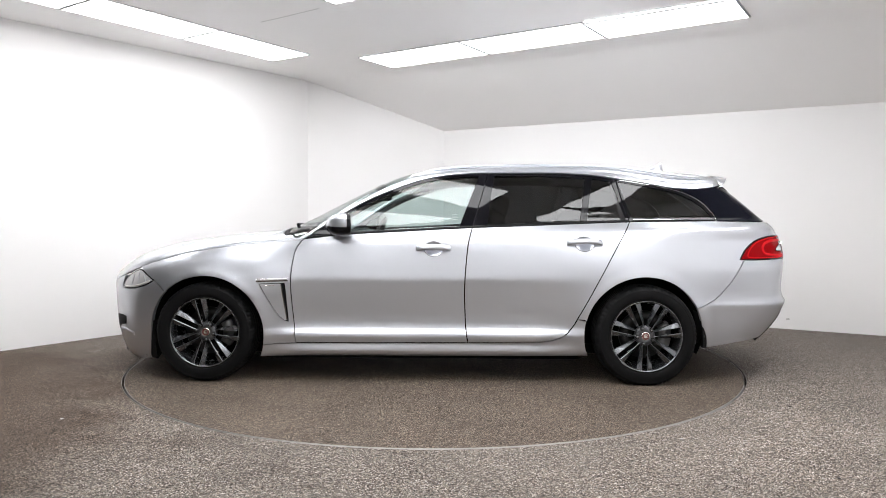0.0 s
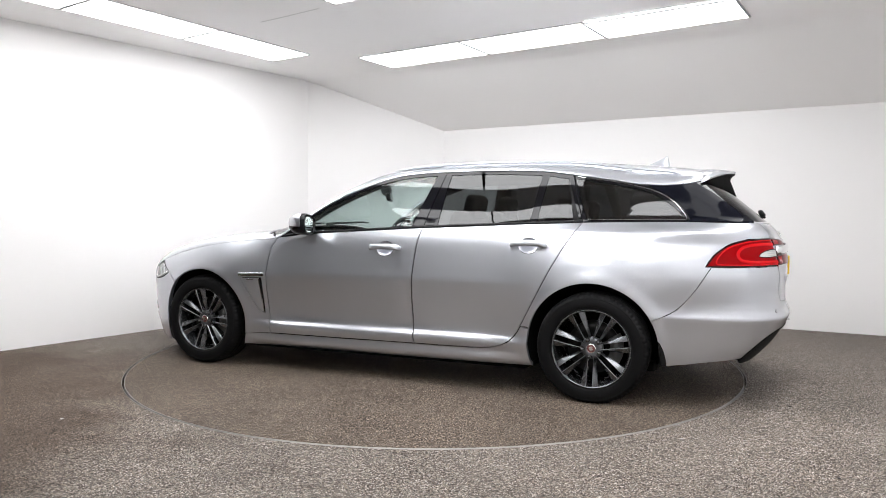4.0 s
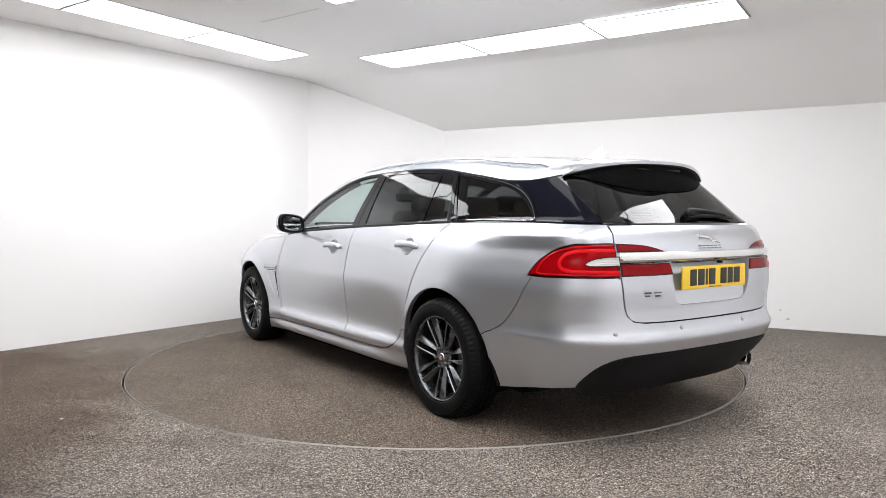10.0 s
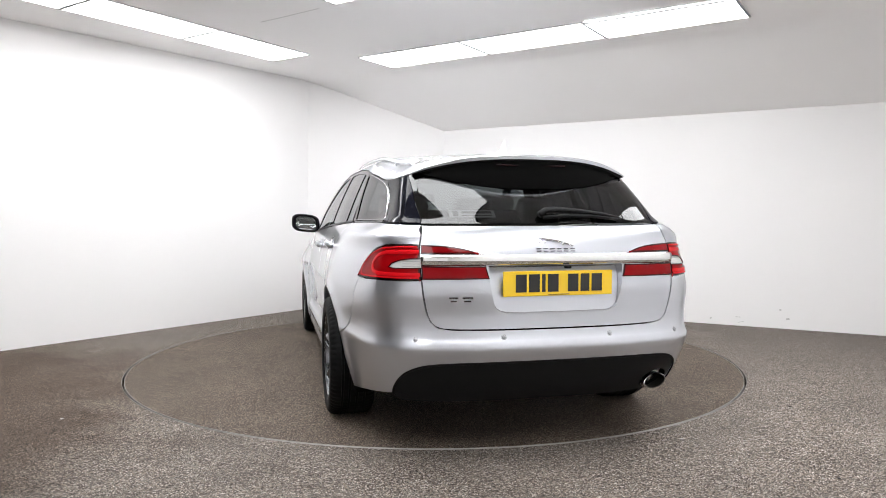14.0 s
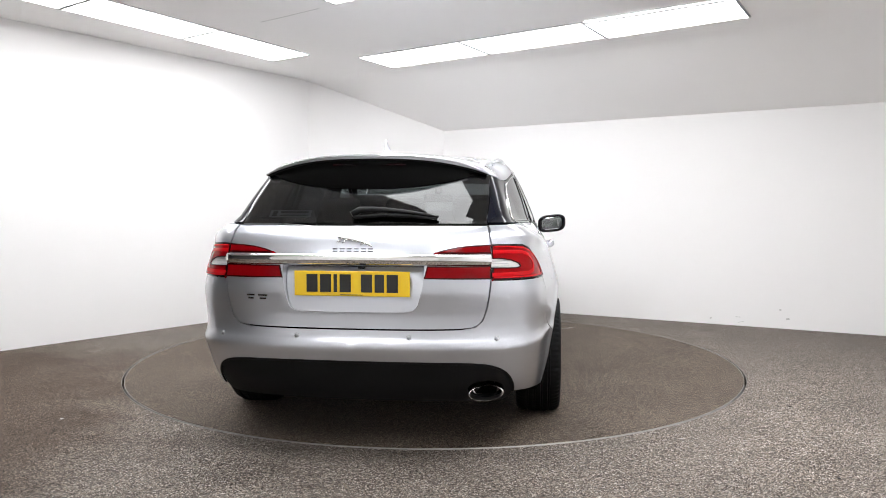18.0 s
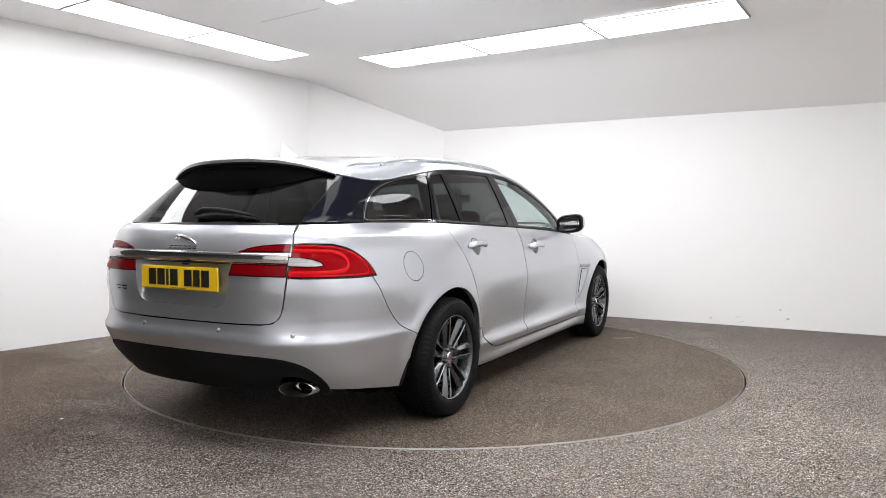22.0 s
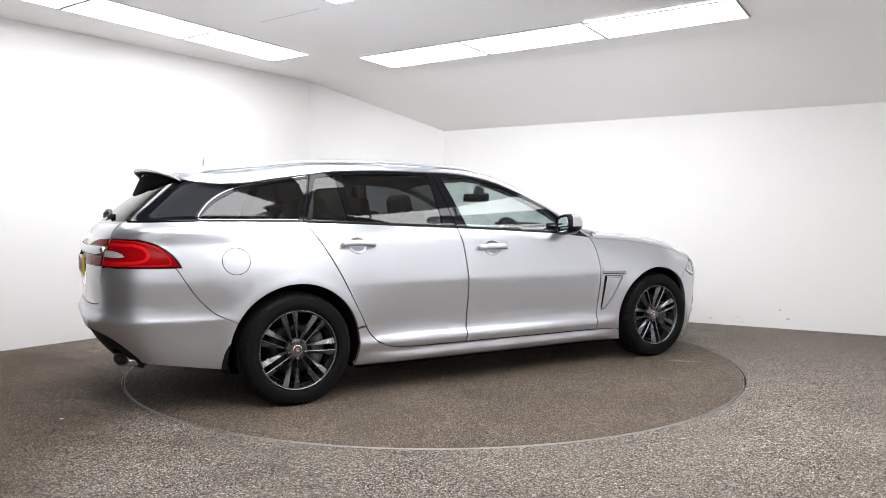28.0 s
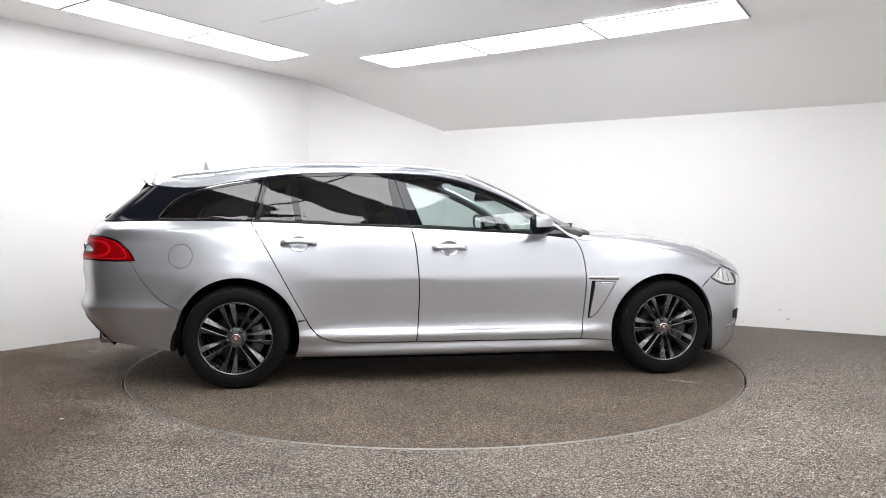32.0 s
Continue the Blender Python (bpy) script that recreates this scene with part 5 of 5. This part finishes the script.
def build_tail_details(car, gate):
    # bright bar across the tailgate: convex, tapering into the lamps
    line = R([(y, 0.9105 - 0.0035 * (y / 0.6) ** 2) for y in np.linspace(0.604, 0.0, 40)])
    bm = bmesh.new()
    prof = [(-0.5, 0.0), (-0.5, 0.35), (-0.40, 0.72), (-0.2, 0.95), (0.05, 1.0), (0.3, 0.9), (0.45, 0.6), (0.5, 0.3), (0.5, 0)]
    L = np.array(line)
    X, N = skin(L[:, 0], L[:, 1]), normals_of(skin, L[:, 0], L[:, 1])
    pts = [(X[i], N[i]) for i in range(len(L))] + [(X[i] * [1, -1, 1], N[i] * [1, -1, 1]) for i in range(len(L) - 2, -1, -1)]
    rows = [[bm.verts.new(x + np.array([0, 0, 1.0]) * a * 0.049 + n * (0.002 + 0.017 * h)) for a, h in prof] for x, n in pts]
    for r0, r1 in zip(rows, rows[1:]):
        for k in range(len(prof) - 1):
            bm.faces.new((r0[k], r0[k + 1], r1[k + 1], r1[k]))
    bm.faces.new(rows[0])
    bm.faces.new(rows[-1])
    bmesh.ops.recalc_face_normals(bm, faces=bm.faces[:])
    part("bright_bar", bm, M_CHROME, gate, "wide chrome bar over the number plate")
    # number plate with plain bars
    plate = part("number_plate", box_bm(0.010, 0.520, 0.111, pose(-2.5335, 0, 0.806), 0.003), M_YELLOW, car, "yellow number plate with plain black bars", smooth=False)
    y = 0.203
    for w in (0.050, 0.050, 0.016, 0.050, None, 0.050, 0.042, 0.050):
        if w is None:
            y -= 0.034
            continue
        part("plate_bar", box_bm(0.003, w, 0.079, pose(-2.5395, y - w / 2, 0.808)), M_INK, plate, smooth=False)
        y -= w + 0.0115
    part("plate_foot_bar", box_bm(0.002, 0.10, 0.003, pose(-2.5392, 0.0, 0.757)), M_INK, plate, "thin dark bar", smooth=False)
    part("plate_holder", box_bm(0.05, 0.40, 0.06, pose(-2.504, 0, 0.806)), M_TRIM, gate, "black plate holder", smooth=False)
    part("release_button", box_bm(0.020, 0.030, 0.011, pose(-2.532, -0.045, 0.877), 0.004), M_TRIM, gate, "black release button")
    # plain bright emblem shapes on the tailgate
    def on_tail(y_, z_):
        uu = u_of_y(abs(y_), z_)
        p_, n_ = skin(uu, z_), normals_of(skin, np.array(uu), np.array(z_))
        return Vector(p_ * [1, np.sign(y_) if y_ else 1, 1]), Vector(n_ * [1, np.sign(y_) if y_ else 1, 1])
    spine = spline([(0.078, 1.006), (0.052, 1.003), (0.028, 1.000), (0.0, 0.996), (-0.03, 0.989), (-0.055, 0.981), (-0.085, 0.968)], 4)
    pts = [on_tail(a, b) for a, b in spine]
    em = tube([p + n * 0.005 for p, n in pts], [0.003 + 0.0075 * math.sin(math.pi * i / (len(pts) - 1)) ** 0.7 for i in range(len(pts))], 8)
    for a, b, c, d in ((0.060, 0.994, 0.078, 0.984), (0.040, 0.994, 0.052, 0.980), (-0.045, 0.982, -0.030, 0.972), (-0.06, 0.978, -0.075, 0.975)):
        (p, n), (q, m) = on_tail(a, b), on_tail(c, d)
        tube([p + n * 0.004, q + m * 0.004], [0.0045, 0.002], 6, bm=em)
    part("emblem", em, M_CHROME, gate, "plain bright emblem shape")
    word = bmesh.new()
    for i in range(6):
        p, n = on_tail(0.083 - 0.0325 * i, 0.952)
        box_bm(0.022, 0.003, 0.004, Matrix.Translation(p + n * 0.003) @ n.to_track_quat("Y", "Z").to_matrix().to_4x4() @ pose(0, 0, 0.006), 0.001, bm=word)
        box_bm(0.022, 0.003, 0.004, Matrix.Translation(p + n * 0.003) @ n.to_track_quat("Y", "Z").to_matrix().to_4x4() @ pose(0, 0, -0.006), 0.001, bm=word)
    part("emblem_bars", word, M_DARKCHROME, gate, "row of plain bright bars", smooth=False)
    model = bmesh.new()
    for a, w in ((0.475, 0.040), (0.415, 0.046)):
        p, n = on_tail(a, 0.740)
        mm = Matrix.Translation(p + n * 0.003) @ n.to_track_quat("Y", "Z").to_matrix().to_4x4()
        box_bm(w, 0.003, 0.007, mm @ pose(0, 0, 0.008), 0.001, bm=model)
        box_bm(w * 0.7, 0.003, 0.007, mm @ pose(0, 0, -0.007), 0.001, bm=model)
    part("model_bars", model, M_DARKCHROME, gate, "plain bright bars", smooth=False)
    # wiper on the tail window
    arm_pts = []
    for yy, zz, o in ((0.035, 1.100, 0.014), (0.0, 1.116, 0.020), (-0.06, 1.119, 0.020), (-0.13, 1.116, 0.019), (-0.21, 1.109, 0.017), (-0.29, 1.100, 0.015), (-0.365, 1.090, 0.012)):
        p, n = on_tail(yy, zz)
        arm_pts.append(p + n * o)
    wp = part("tail_wiper", tube(arm_pts, [0.016, 0.016, 0.013, 0.012, 0.011, 0.009, 0.005], 12), M_SEAL, car, "black tail-window wiper")
    blade_pts = [on_tail(yy, zz) for yy, zz in ((0.02, 1.090), (-0.1, 1.099), (-0.22, 1.097), (-0.36, 1.083))]
    part("wiper_blade", tube([p + n * 0.010 for p, n in blade_pts], [0.008, 0.008, 0.008, 0.005], 8), M_TRIM, wp, "black wiper blade")
    # sticker in the window: plain shapes only
    st = bmesh.new()
    for a0, a1, z0, z1 in ((0.452, 0.240, 1.136, 1.103),):
        pp = [on_tail(a, z) for a, z in ((a0, z0), (a1, z0), (a1, z1), (a0, z1))]
        st.faces.new([st.verts.new(p - n * 0.008) for p, n in pp])
    part("window_sticker", st, M_STICKER, gate, "grey translucent window sticker with plain bars", smooth=False)
    sb = bmesh.new()
    for a0, a1, z0, z1 in ((0.435, 0.412, 1.132, 1.107), (0.395, 0.255, 1.131, 1.120), (0.395, 0.255, 1.114, 1.109)):
        pp = [on_tail(a, z) for a, z in ((a0, z0), (a1, z0), (a1, z1), (a0, z1))]
        sb.faces.new([sb.verts.new(p - n * 0.006) for p, n in pp])
    part("sticker_bars", sb, M_INK, gate, "plain dark bars", smooth=False)
    # parking sensors
    for yy, zz in ((0.634, 0.563), (0.254, 0.571), (-0.254, 0.571), (-0.634, 0.563)):
        p, n = on_tail(yy, zz)
        bm = lathe([(0.0125, 0.0), (0.0125, 0.0012), (0.0112, 0.0014), (0.011, 0.0003), (0.0098, 0.0003), (0.0095, 0.0014), (0.0005, 0.0018)], 24, "Z")
        bmesh.ops.recalc_face_normals(bm, faces=bm.faces[:])
        bmesh.ops.transform(bm, matrix=Matrix.Translation(p) @ n.to_track_quat("Z", "Y").to_matrix().to_4x4(), verts=bm.verts)
        part("parking_sensor", bm, M_SENSOR, car, "small round parking sensor")
    # lip along the top of the valance
    for sd in (1, -1):
        strip("valance_lip", skin, R(spline(VALANCE, 5)), 0.012, M_TRIM, car, "black valance lip", lift=-0.003, thick=0.006, side=sd)
    # oval tail pipe
    ex = lathe([(0.046, 0.0), (0.0495, -0.002), (0.0505, -0.010), (0.0505, -0.075), (0.047, -0.12), (0.040, -0.12)], 40, "X")
    inn = lathe([(0.046, 0.0), (0.0445, -0.004), (0.043, -0.11)], 40, "X")
    for b in (ex, inn):
        bmesh.ops.scale(b, vec=(-1, 1.58, 0.74), verts=b.verts)
        bmesh.ops.recalc_face_normals(b, faces=b.faces[:])
        bmesh.ops.transform(b, matrix=pose(float(skin(u_of_y(0.583, 0.30), 0.30)[0]) - 0.016, -0.583, 0.298, 0, 4, 0), verts=b.verts)
    # the tip is cut to the curve of the bumper
    cut = (float(skin(u_of_y(0.663, 0.30), 0.30)[0]) - float(skin(u_of_y(0.503, 0.30), 0.30)[0])) / 0.16
    for b in (ex, inn):
        for v in b.verts:
            v.co.x += cut * (-v.co.y - 0.583)
    pipe = part("tail_pipe", ex, M_SATIN, car, "oval bright tail pipe")
    part("pipe_inside", inn, M_SOOT, pipe, "sooty pipe inside")
    for sd in (1, -1):
        flap = S([(-1.815, 0.47), (-1.835, 0.45), (-1.850, 0.38), (-1.868, 0.33), (-1.878, 0.28), (-1.880, 0.232), (-1.848, 0.232), (-1.846, 0.28), (-1.838, 0.335), (-1.826, 0.395)])
        panel("mud_flap", skin, flap, M_TRIM, car, "black mud flap behind the rear wheel", lift=-0.004, thick=0.10, gap=0.0, side=sd)
        guard = S([(1.820, 0.40), (1.832, 0.33), (1.843, 0.27), (1.856, 0.20), (1.866, 0.140), (1.815, 0.128), (1.812, 0.20), (1.806, 0.30)])
        panel("wheel_guard", skin, guard, M_TRIM, car, "black guard before the front wheel", lift=-0.005, thick=0.10, gap=0.0, side=sd)
        part("mud_flap", box_bm(0.012, 0.15, 0.12, pose(1.06, sd * 0.79, 0.272), 0.004), M_TRIM, car, "black mud flap")


def build_roof_details(car):
    for side in (1, -1):
        pts = []
        for x, y in ((-1.915, 0.530), (-1.90, 0.532), (-1.86, 0.537), (-1.78, 0.547), (-1.6, 0.566), (-1.3, 0.586), (-0.8, 0.594), (-0.4, 0.590), (-0.2, 0.584), (-0.06, 0.575), (0.0, 0.571), (0.02, 0.57)):
            q = top(np.full(80, x), np.linspace(0, 1, 80))
            z = float(np.interp(y, q[::-1, 1], q[::-1, 2]))
            pts.append((x, y, z))
        rise = [-0.008, 0.003, 0.013, 0.018, 0.017, 0.014, 0.012, 0.011, 0.009, 0.004, -0.002, -0.008]
        path = spline([(x, side * y, z + h) for (x, y, z), h in zip(pts, rise)], 5)
        rail = part("roof_rail", tube(path, 0.0105, 12, flat=0.9), M_PAINT, car, "slim silver roof rail")
        for i in (4, 7):
            x, y, z = pts[i]
            part("rail_foot", box_bm(0.07, 0.014, 0.018, pose(x, side * y, z), 0.005), M_PAINT, rail)
    fin = bmesh.new()
    rows = []
    for h, x0, x1, w in ((0.0, -1.81, -1.60, 0.038), (0.010, -1.807, -1.63, 0.026), (0.028, -1.803, -1.675, 0.015), (0.050, -1.798, -1.728, 0.009), (0.070, -1.793, -1.765, 0.005), (0.080, -1.790, -1.778, 0.003)):
        rows.append([fin.verts.new(((x0 + x1) / 2 + (x1 - x0) / 2 * math.cos(2 * math.pi * i / 20), w * math.sin(2 * math.pi * i / 20), 1.434 + h)) for i in range(20)])
    for r0, r1 in zip(rows, rows[1:]):
        for i in range(20):
            fin.faces.new((r0[i], r0[(i + 1) % 20], r1[(i + 1) % 20], r1[i]))
    fin.faces.new(rows[-1])
    bmesh.ops.recalc_face_normals(fin, faces=fin.faces[:])
    part("roof_aerial", fin, M_PAINT, car, "small silver shark-fin aerial")
    # windscreen wipers at rest
    for y0, y1 in ((0.55, -0.02), (-0.10, -0.60)):
        pts = []
        for s in np.linspace(0, 1, 9):
            y = y0 + (y1 - y0) * s
            x = 0.995 - 0.02 * s - 0.15 * (y / 0.7) ** 2
            q = top(np.full(60, x), np.linspace(0, 1, 60))
            pts.append((x, y, float(np.interp(abs(y), q[::-1, 1], q[::-1, 2])) + 0.008))
        wp = part("screen_wiper", tube(pts, [0.011] * 3 + [0.008] * 5 + [0.005], 8), M_TRIM, car, "black windscreen wiper")


def build_cabin(car):
    def seat(x, y, w, name, label, top_z=1.02, rest=1.17):
        s = new(name)
        s.parent = car
        s["label"] = label
        part("cushion", box_bm(0.50, w, 0.16, pose(x + 0.26, y, 0.56, 0, -6), 0.05, 4), M_LEATHER, s)
        part("backrest", box_bm(0.14, w * 0.94, 0.66, pose(x - 0.08, y, 0.82, 0, -17), 0.055, 4), M_LEATHER, s)
        n = 1 if w < 0.8 else 3
        for i in range(n):
            yy = y + (i - (n - 1) / 2) * 0.42
            part("headrest", box_bm(0.11, 0.25, 0.17, pose(x - 0.20, yy, rest, 0, -12), 0.045, 4), M_LEATHER, s, "padded headrest")
            for d in (-0.05, 0.05):
                part("headrest_post", tube([(x - 0.19, yy + d, rest - 0.07), (x - 0.16, yy + d, rest - 0.18)], 0.006, 8), M_CHROME, s)
    seat(-0.33, 0.37, 0.52, "front_seat", "charcoal leather front seat")
    seat(-0.33, -0.37, 0.52, "front_seat", "charcoal leather front seat")
    seat(-0.98, 0.0, 1.26, "rear_bench", "charcoal leather rear bench with three headrests", rest=1.135)
    dash = bmesh.new()
    box_bm(0.42, 1.40, 0.30, pose(0.76, 0, 0.80, 0, 8), 0.07, 4, bm=dash)
    box_bm(0.26, 0.40, 0.08, pose(0.66, -0.37, 0.955, 0, 8), 0.035, 3, bm=dash)
    box_bm(0.30, 1.22, 0.09, pose(0.63, 0, 0.945), 0.03, 3, bm=dash)
    part("dashboard", dash, M_CABIN, car, "charcoal dashboard")
    wheel = bmesh.new()
    mm = Matrix.Translation((0.46, -0.37, 0.915)) @ Euler((0, radians(66), 0)).to_matrix().to_4x4()
    ring = [mm @ Vector((0.185 * math.cos(a), 0.185 * math.sin(a), 0)) for a in np.linspace(0, 2 * math.pi, 33)]
    tube(ring, 0.016, 10, bm=wheel, cap=False)
    for a in (0, math.pi, math.pi / 2 * 3):
        tube([mm @ Vector((0, 0, -0.02)), mm @ Vector((0.18 * math.sin(a), 0.18 * math.cos(a), 0))], 0.016, 8, bm=wheel)
    box_bm(0.11, 0.13, 0.05, mm @ pose(0, 0, -0.015), 0.02, 3, bm=wheel)
    part("steering_wheel", wheel, M_CABIN, car, "black steering wheel")
    mir = part("inside_mirror", box_bm(0.035, 0.25, 0.070, pose(0.345, 0, 1.255, 0, 12, 22), 0.016, 3), M_SEAL, car, "black inside mirror")
    # black face stands for the dark cabin this mirror reflects
    part("mirror_face", box_bm(0.004, 0.225, 0.052, pose(0.345, 0, 1.255, 0, 12, 22) @ pose(-0.0175, 0, 0), 0.001), M_BLACK, mir, "mirror glass", smooth=False)
    part("mirror_stalk", box_bm(0.08, 0.06, 0.07, pose(0.37, 0, 1.31, 0, 25), 0.02), M_CABIN, mir)
    fl = bmesh.new()
    box_bm(1.86, 1.50, 0.06, pose(-0.09, 0, 0.36), bm=fl)
    box_bm(1.05, 1.10, 0.10, pose(-1.80, 0, 0.70), 0.02, bm=fl)
    box_bm(0.9, 0.22, 0.30, pose(0.15, 0, 0.52), 0.04, bm=fl)
    part("cabin_floor", fl, M_CABIN, car, "dark carpeted cabin floor", smooth=False)
    part("load_cover", box_bm(0.90, 1.25, 0.02, pose(-1.78, 0, 0.985), 0.006), M_CABIN, car, "black load-space cover")
    for side in (1, -1):
        # inner faces of the roof pillars
        for x0, z0, x1, z1, w in ((-0.30, 1.02, -0.41, 1.385, 0.09), (-1.36, 1.06, -1.29, 1.345, 0.10)):
            p, q = skin(u_of_x(x0, z0), z0), skin(u_of_x(x1, z1), z1)
            p, q = Vector(p * [1, side, 1]), Vector(q * [1, side, 1])
            inn = Vector((0, -side * 0.035, 0))
            part("pillar_trim", tube([p + inn, (p + q) / 2 + inn, q + inn], w / 2, 10, flat=0.35), M_CABIN, car, "dark inner pillar trim")
        pts = [top(np.array(x), np.array(0.07)) for x in np.linspace(0.82, 0.0, 12)]
        part("pillar_trim", tube([Vector(p * [1, side, 1]) + Vector((-0.02, -side * 0.03, -0.032)) for p in pts], 0.022, 8), M_CABIN, car, "dark inner screen pillar")


def build_marks(turntable_, car_):
    """Small litter on the floor, scratches on the disc, ceiling cracks and a swirl on the rear bumper."""
    rng = random.Random(7)
    for x, y, r, pale in ((2.06, -1.52, 0.0075, 0), (1.22, -2.12, 0.010, 1), (1.70, -2.65, 0.008, 0), (2.10, -1.88, 0.004, 0), (-2.03, -1.75, 0.009, 1)):
        bm = bmesh.new()
        bmesh.ops.create_icosphere(bm, subdivisions=2, radius=r)
        for v in bm.verts:
            v.co.x *= 1.5 + rng.uniform(-0.3, 0.3)
            v.co.z = v.co.z * 0.28 + 0.26 * r + rng.uniform(-0.05, 0.05) * r
        lo = min(v.co.z for v in bm.verts)
        for v in bm.verts:
            v.co.z -= lo
        ob = part("debris", bm, M_CHIP if pale else M_CRUMB)
        ob.matrix_basis = pose(x, y, 0.0, 0, 0, rng.uniform(0, 180))
        tagged(ob, "pale flat chip lying on the stone floor" if pale else "small dark crumb lying on the stone floor", "debris", "bits on the floor")
    for k, (a, b, c) in enumerate((((1.44, -1.04), (1.52, -1.115), (1.60, -1.18)), ((1.46, -1.03), (1.55, -1.11), (1.62, -1.17)))):
        part("scratch", tube([(*a, 0.0012), (*b, 0.0012), (*c, 0.0012)], [0.002, 0.0036, 0.002], 6, flat=0.3), M_CHIP, turntable_, "pale scratch")
    for pts, w in ((((-1.44, 0.36, 2.6995), (-1.20, 0.19, 2.6995), (-1.04, 0.07, 2.6995), (-0.90, -0.03, 2.6995)), 0.0022),):
        ob = part("ceiling_crack", tube(pts, w, 6, flat=0.4), M_CRACK)
        tagged(ob, "hairline crack in the white ceiling", "crack", kind="structure")
    for al, z, w, h in ((3.796, 0.184, 0.018, 0.012), (3.437, 0.040, 0.060, 0.004), (3.409, 0.089, 0.045, 0.005), (3.15, 0.060, 0.020, 0.010), (3.863, 0.099, 0.030, 0.016)):
        p = CORNER_B + BACK_DIR * al - Vector((0.4938, 0.8696, 0)) * 0.0004
        ob = part("wall_scuff", box_bm(w, 0.0012, h, pose(p.x, p.y, z, 0, rng.uniform(-25, 25), -29.6)), M_WALLSCUFF, smooth=False)
        tagged(ob, "faint grey scuff on the white wall", "scuff", kind="structure")
    strip("scuff", skin, S(spline([(-2.137, 0.662), (-2.103, 0.655), (-2.069, 0.640), (-2.049, 0.617), (-2.016, 0.604), (-1.994, 0.612)], 5)), 0.0015, M_SCUFF, car_, "pale curved scuff on the bumper", lift=0.0, thick=0.0006, side=-1)
    # small etched mark low in the rear corner of both front door panes
    for sd, door in ((1, doors[1][0]), (-1, doors[-1][0])):
        for k in range(3):
            z = 1.082 + 0.016 * k
            strip("etched_mark", skin, S([(-0.225 - 0.002 * k, z), (-0.205 - 0.002 * k, z), (-0.185 - 0.002 * k, z)]), 0.006, M_ETCH, door, "small grey etched mark", lift=-0.0055, thick=0.0008, side=sd)


M_SCUFF = simple("pale_scuff", (0.62, 0.62, 0.62), 0.6)
M_WALLSCUFF = simple("grey_scuff", (0.56, 0.55, 0.54), 0.8)
M_CRUMB = simple("dark_crumb", (0.015, 0.013, 0.012), 0.7)
M_CHIP = simple("pale_chip", (0.34, 0.32, 0.30), 0.6)
M_CRACK = simple("crack_grey", (0.30, 0.29, 0.28), 0.9)
M_ETCH = simple("etched_grey", (0.42, 0.46, 0.46), 0.6)
M_SATIN = simple("satin_aluminium", (0.68, 0.68, 0.69), 0.24, 0.95)
M_NUT = simple("black_nut", (0.02, 0.02, 0.022), 0.12, 0.0, coat=1.0)
M_HUB = simple("dark_hub", (0.10, 0.104, 0.112), 0.34, 0.8, coat=0.4)
M_EDGEGLINT = simple("spoke_edge_glint", (0.23, 0.24, 0.25), 0.34, 1.0)
M_BLADE = simple("blade_metal", (0.42, 0.42, 0.43), 0.2, 1.0)
M_DARKCHROME = simple("dark_chrome", (0.14, 0.14, 0.15), 0.15, 1.0)
M_CAPRED = simple("dull_red_enamel", (0.13, 0.035, 0.035), 0.3, coat=0.5)
M_CALIPER = simple("cast_grey", (0.16, 0.16, 0.16), 0.5, 0.6, bump=0.3, bscale=150)
M_MIRROR = simple("mirror_silver", (0.88, 0.89, 0.90), 0.01, 1.0)
M_DARKLENS = simple("dark_red_lens", (0.012, 0.001, 0.002), 0.2, spec=0.2)
M_SENSOR = simple("sensor_grey", (0.33, 0.34, 0.355), 0.42, 0.6)
M_SOOT = simple("soot", (0.03, 0.028, 0.026), 0.6, 0.5, var=0.3, vscale=30)
M_LAMPBODY = simple("lamp_grey", (0.72, 0.72, 0.73), 0.22, 0.5, coat=0.8)
M_STICKER = simple("sticker_grey", (0.62, 0.64, 0.66), 0.5)

car = tagged(new("estate_car"), "silver metallic estate car with dark tinted rear glass", "car")
build_room()
build_floor()
turntable = build_turntable()
build_lights()
doors, tailgate, roof_part = build_body(car)
for wx, ws, turn in ((1.455, 1, -2), (1.455, -1, 20), (-1.455, 1, 11), (-1.455, -1, 1)):
    build_wheel(car, wx, ws, turn)
for ws in (1, -1):
    build_mirror(car, ws)
build_spoiler(car)
build_tail_details(car, tailgate)
build_roof_details(car)
build_cabin(car)
build_marks(turntable, car)


def motions():
    """The disc and the car on it turn together at an even pace."""
    rows_disc, rows_car = [], []
    for i in range(17):
        t = 2.0 * i
        a = TURN_START + TURN_RATE * t
        spin = pose(0, 0, 0, 0, 0, a)
        rows_disc.append((t, spin))
        rows_car.append((t, spin @ pose(CAR_OFF[0], CAR_OFF[1], 0)))
    walk(turntable, rows_disc)
    walk(car, rows_car)


motions()
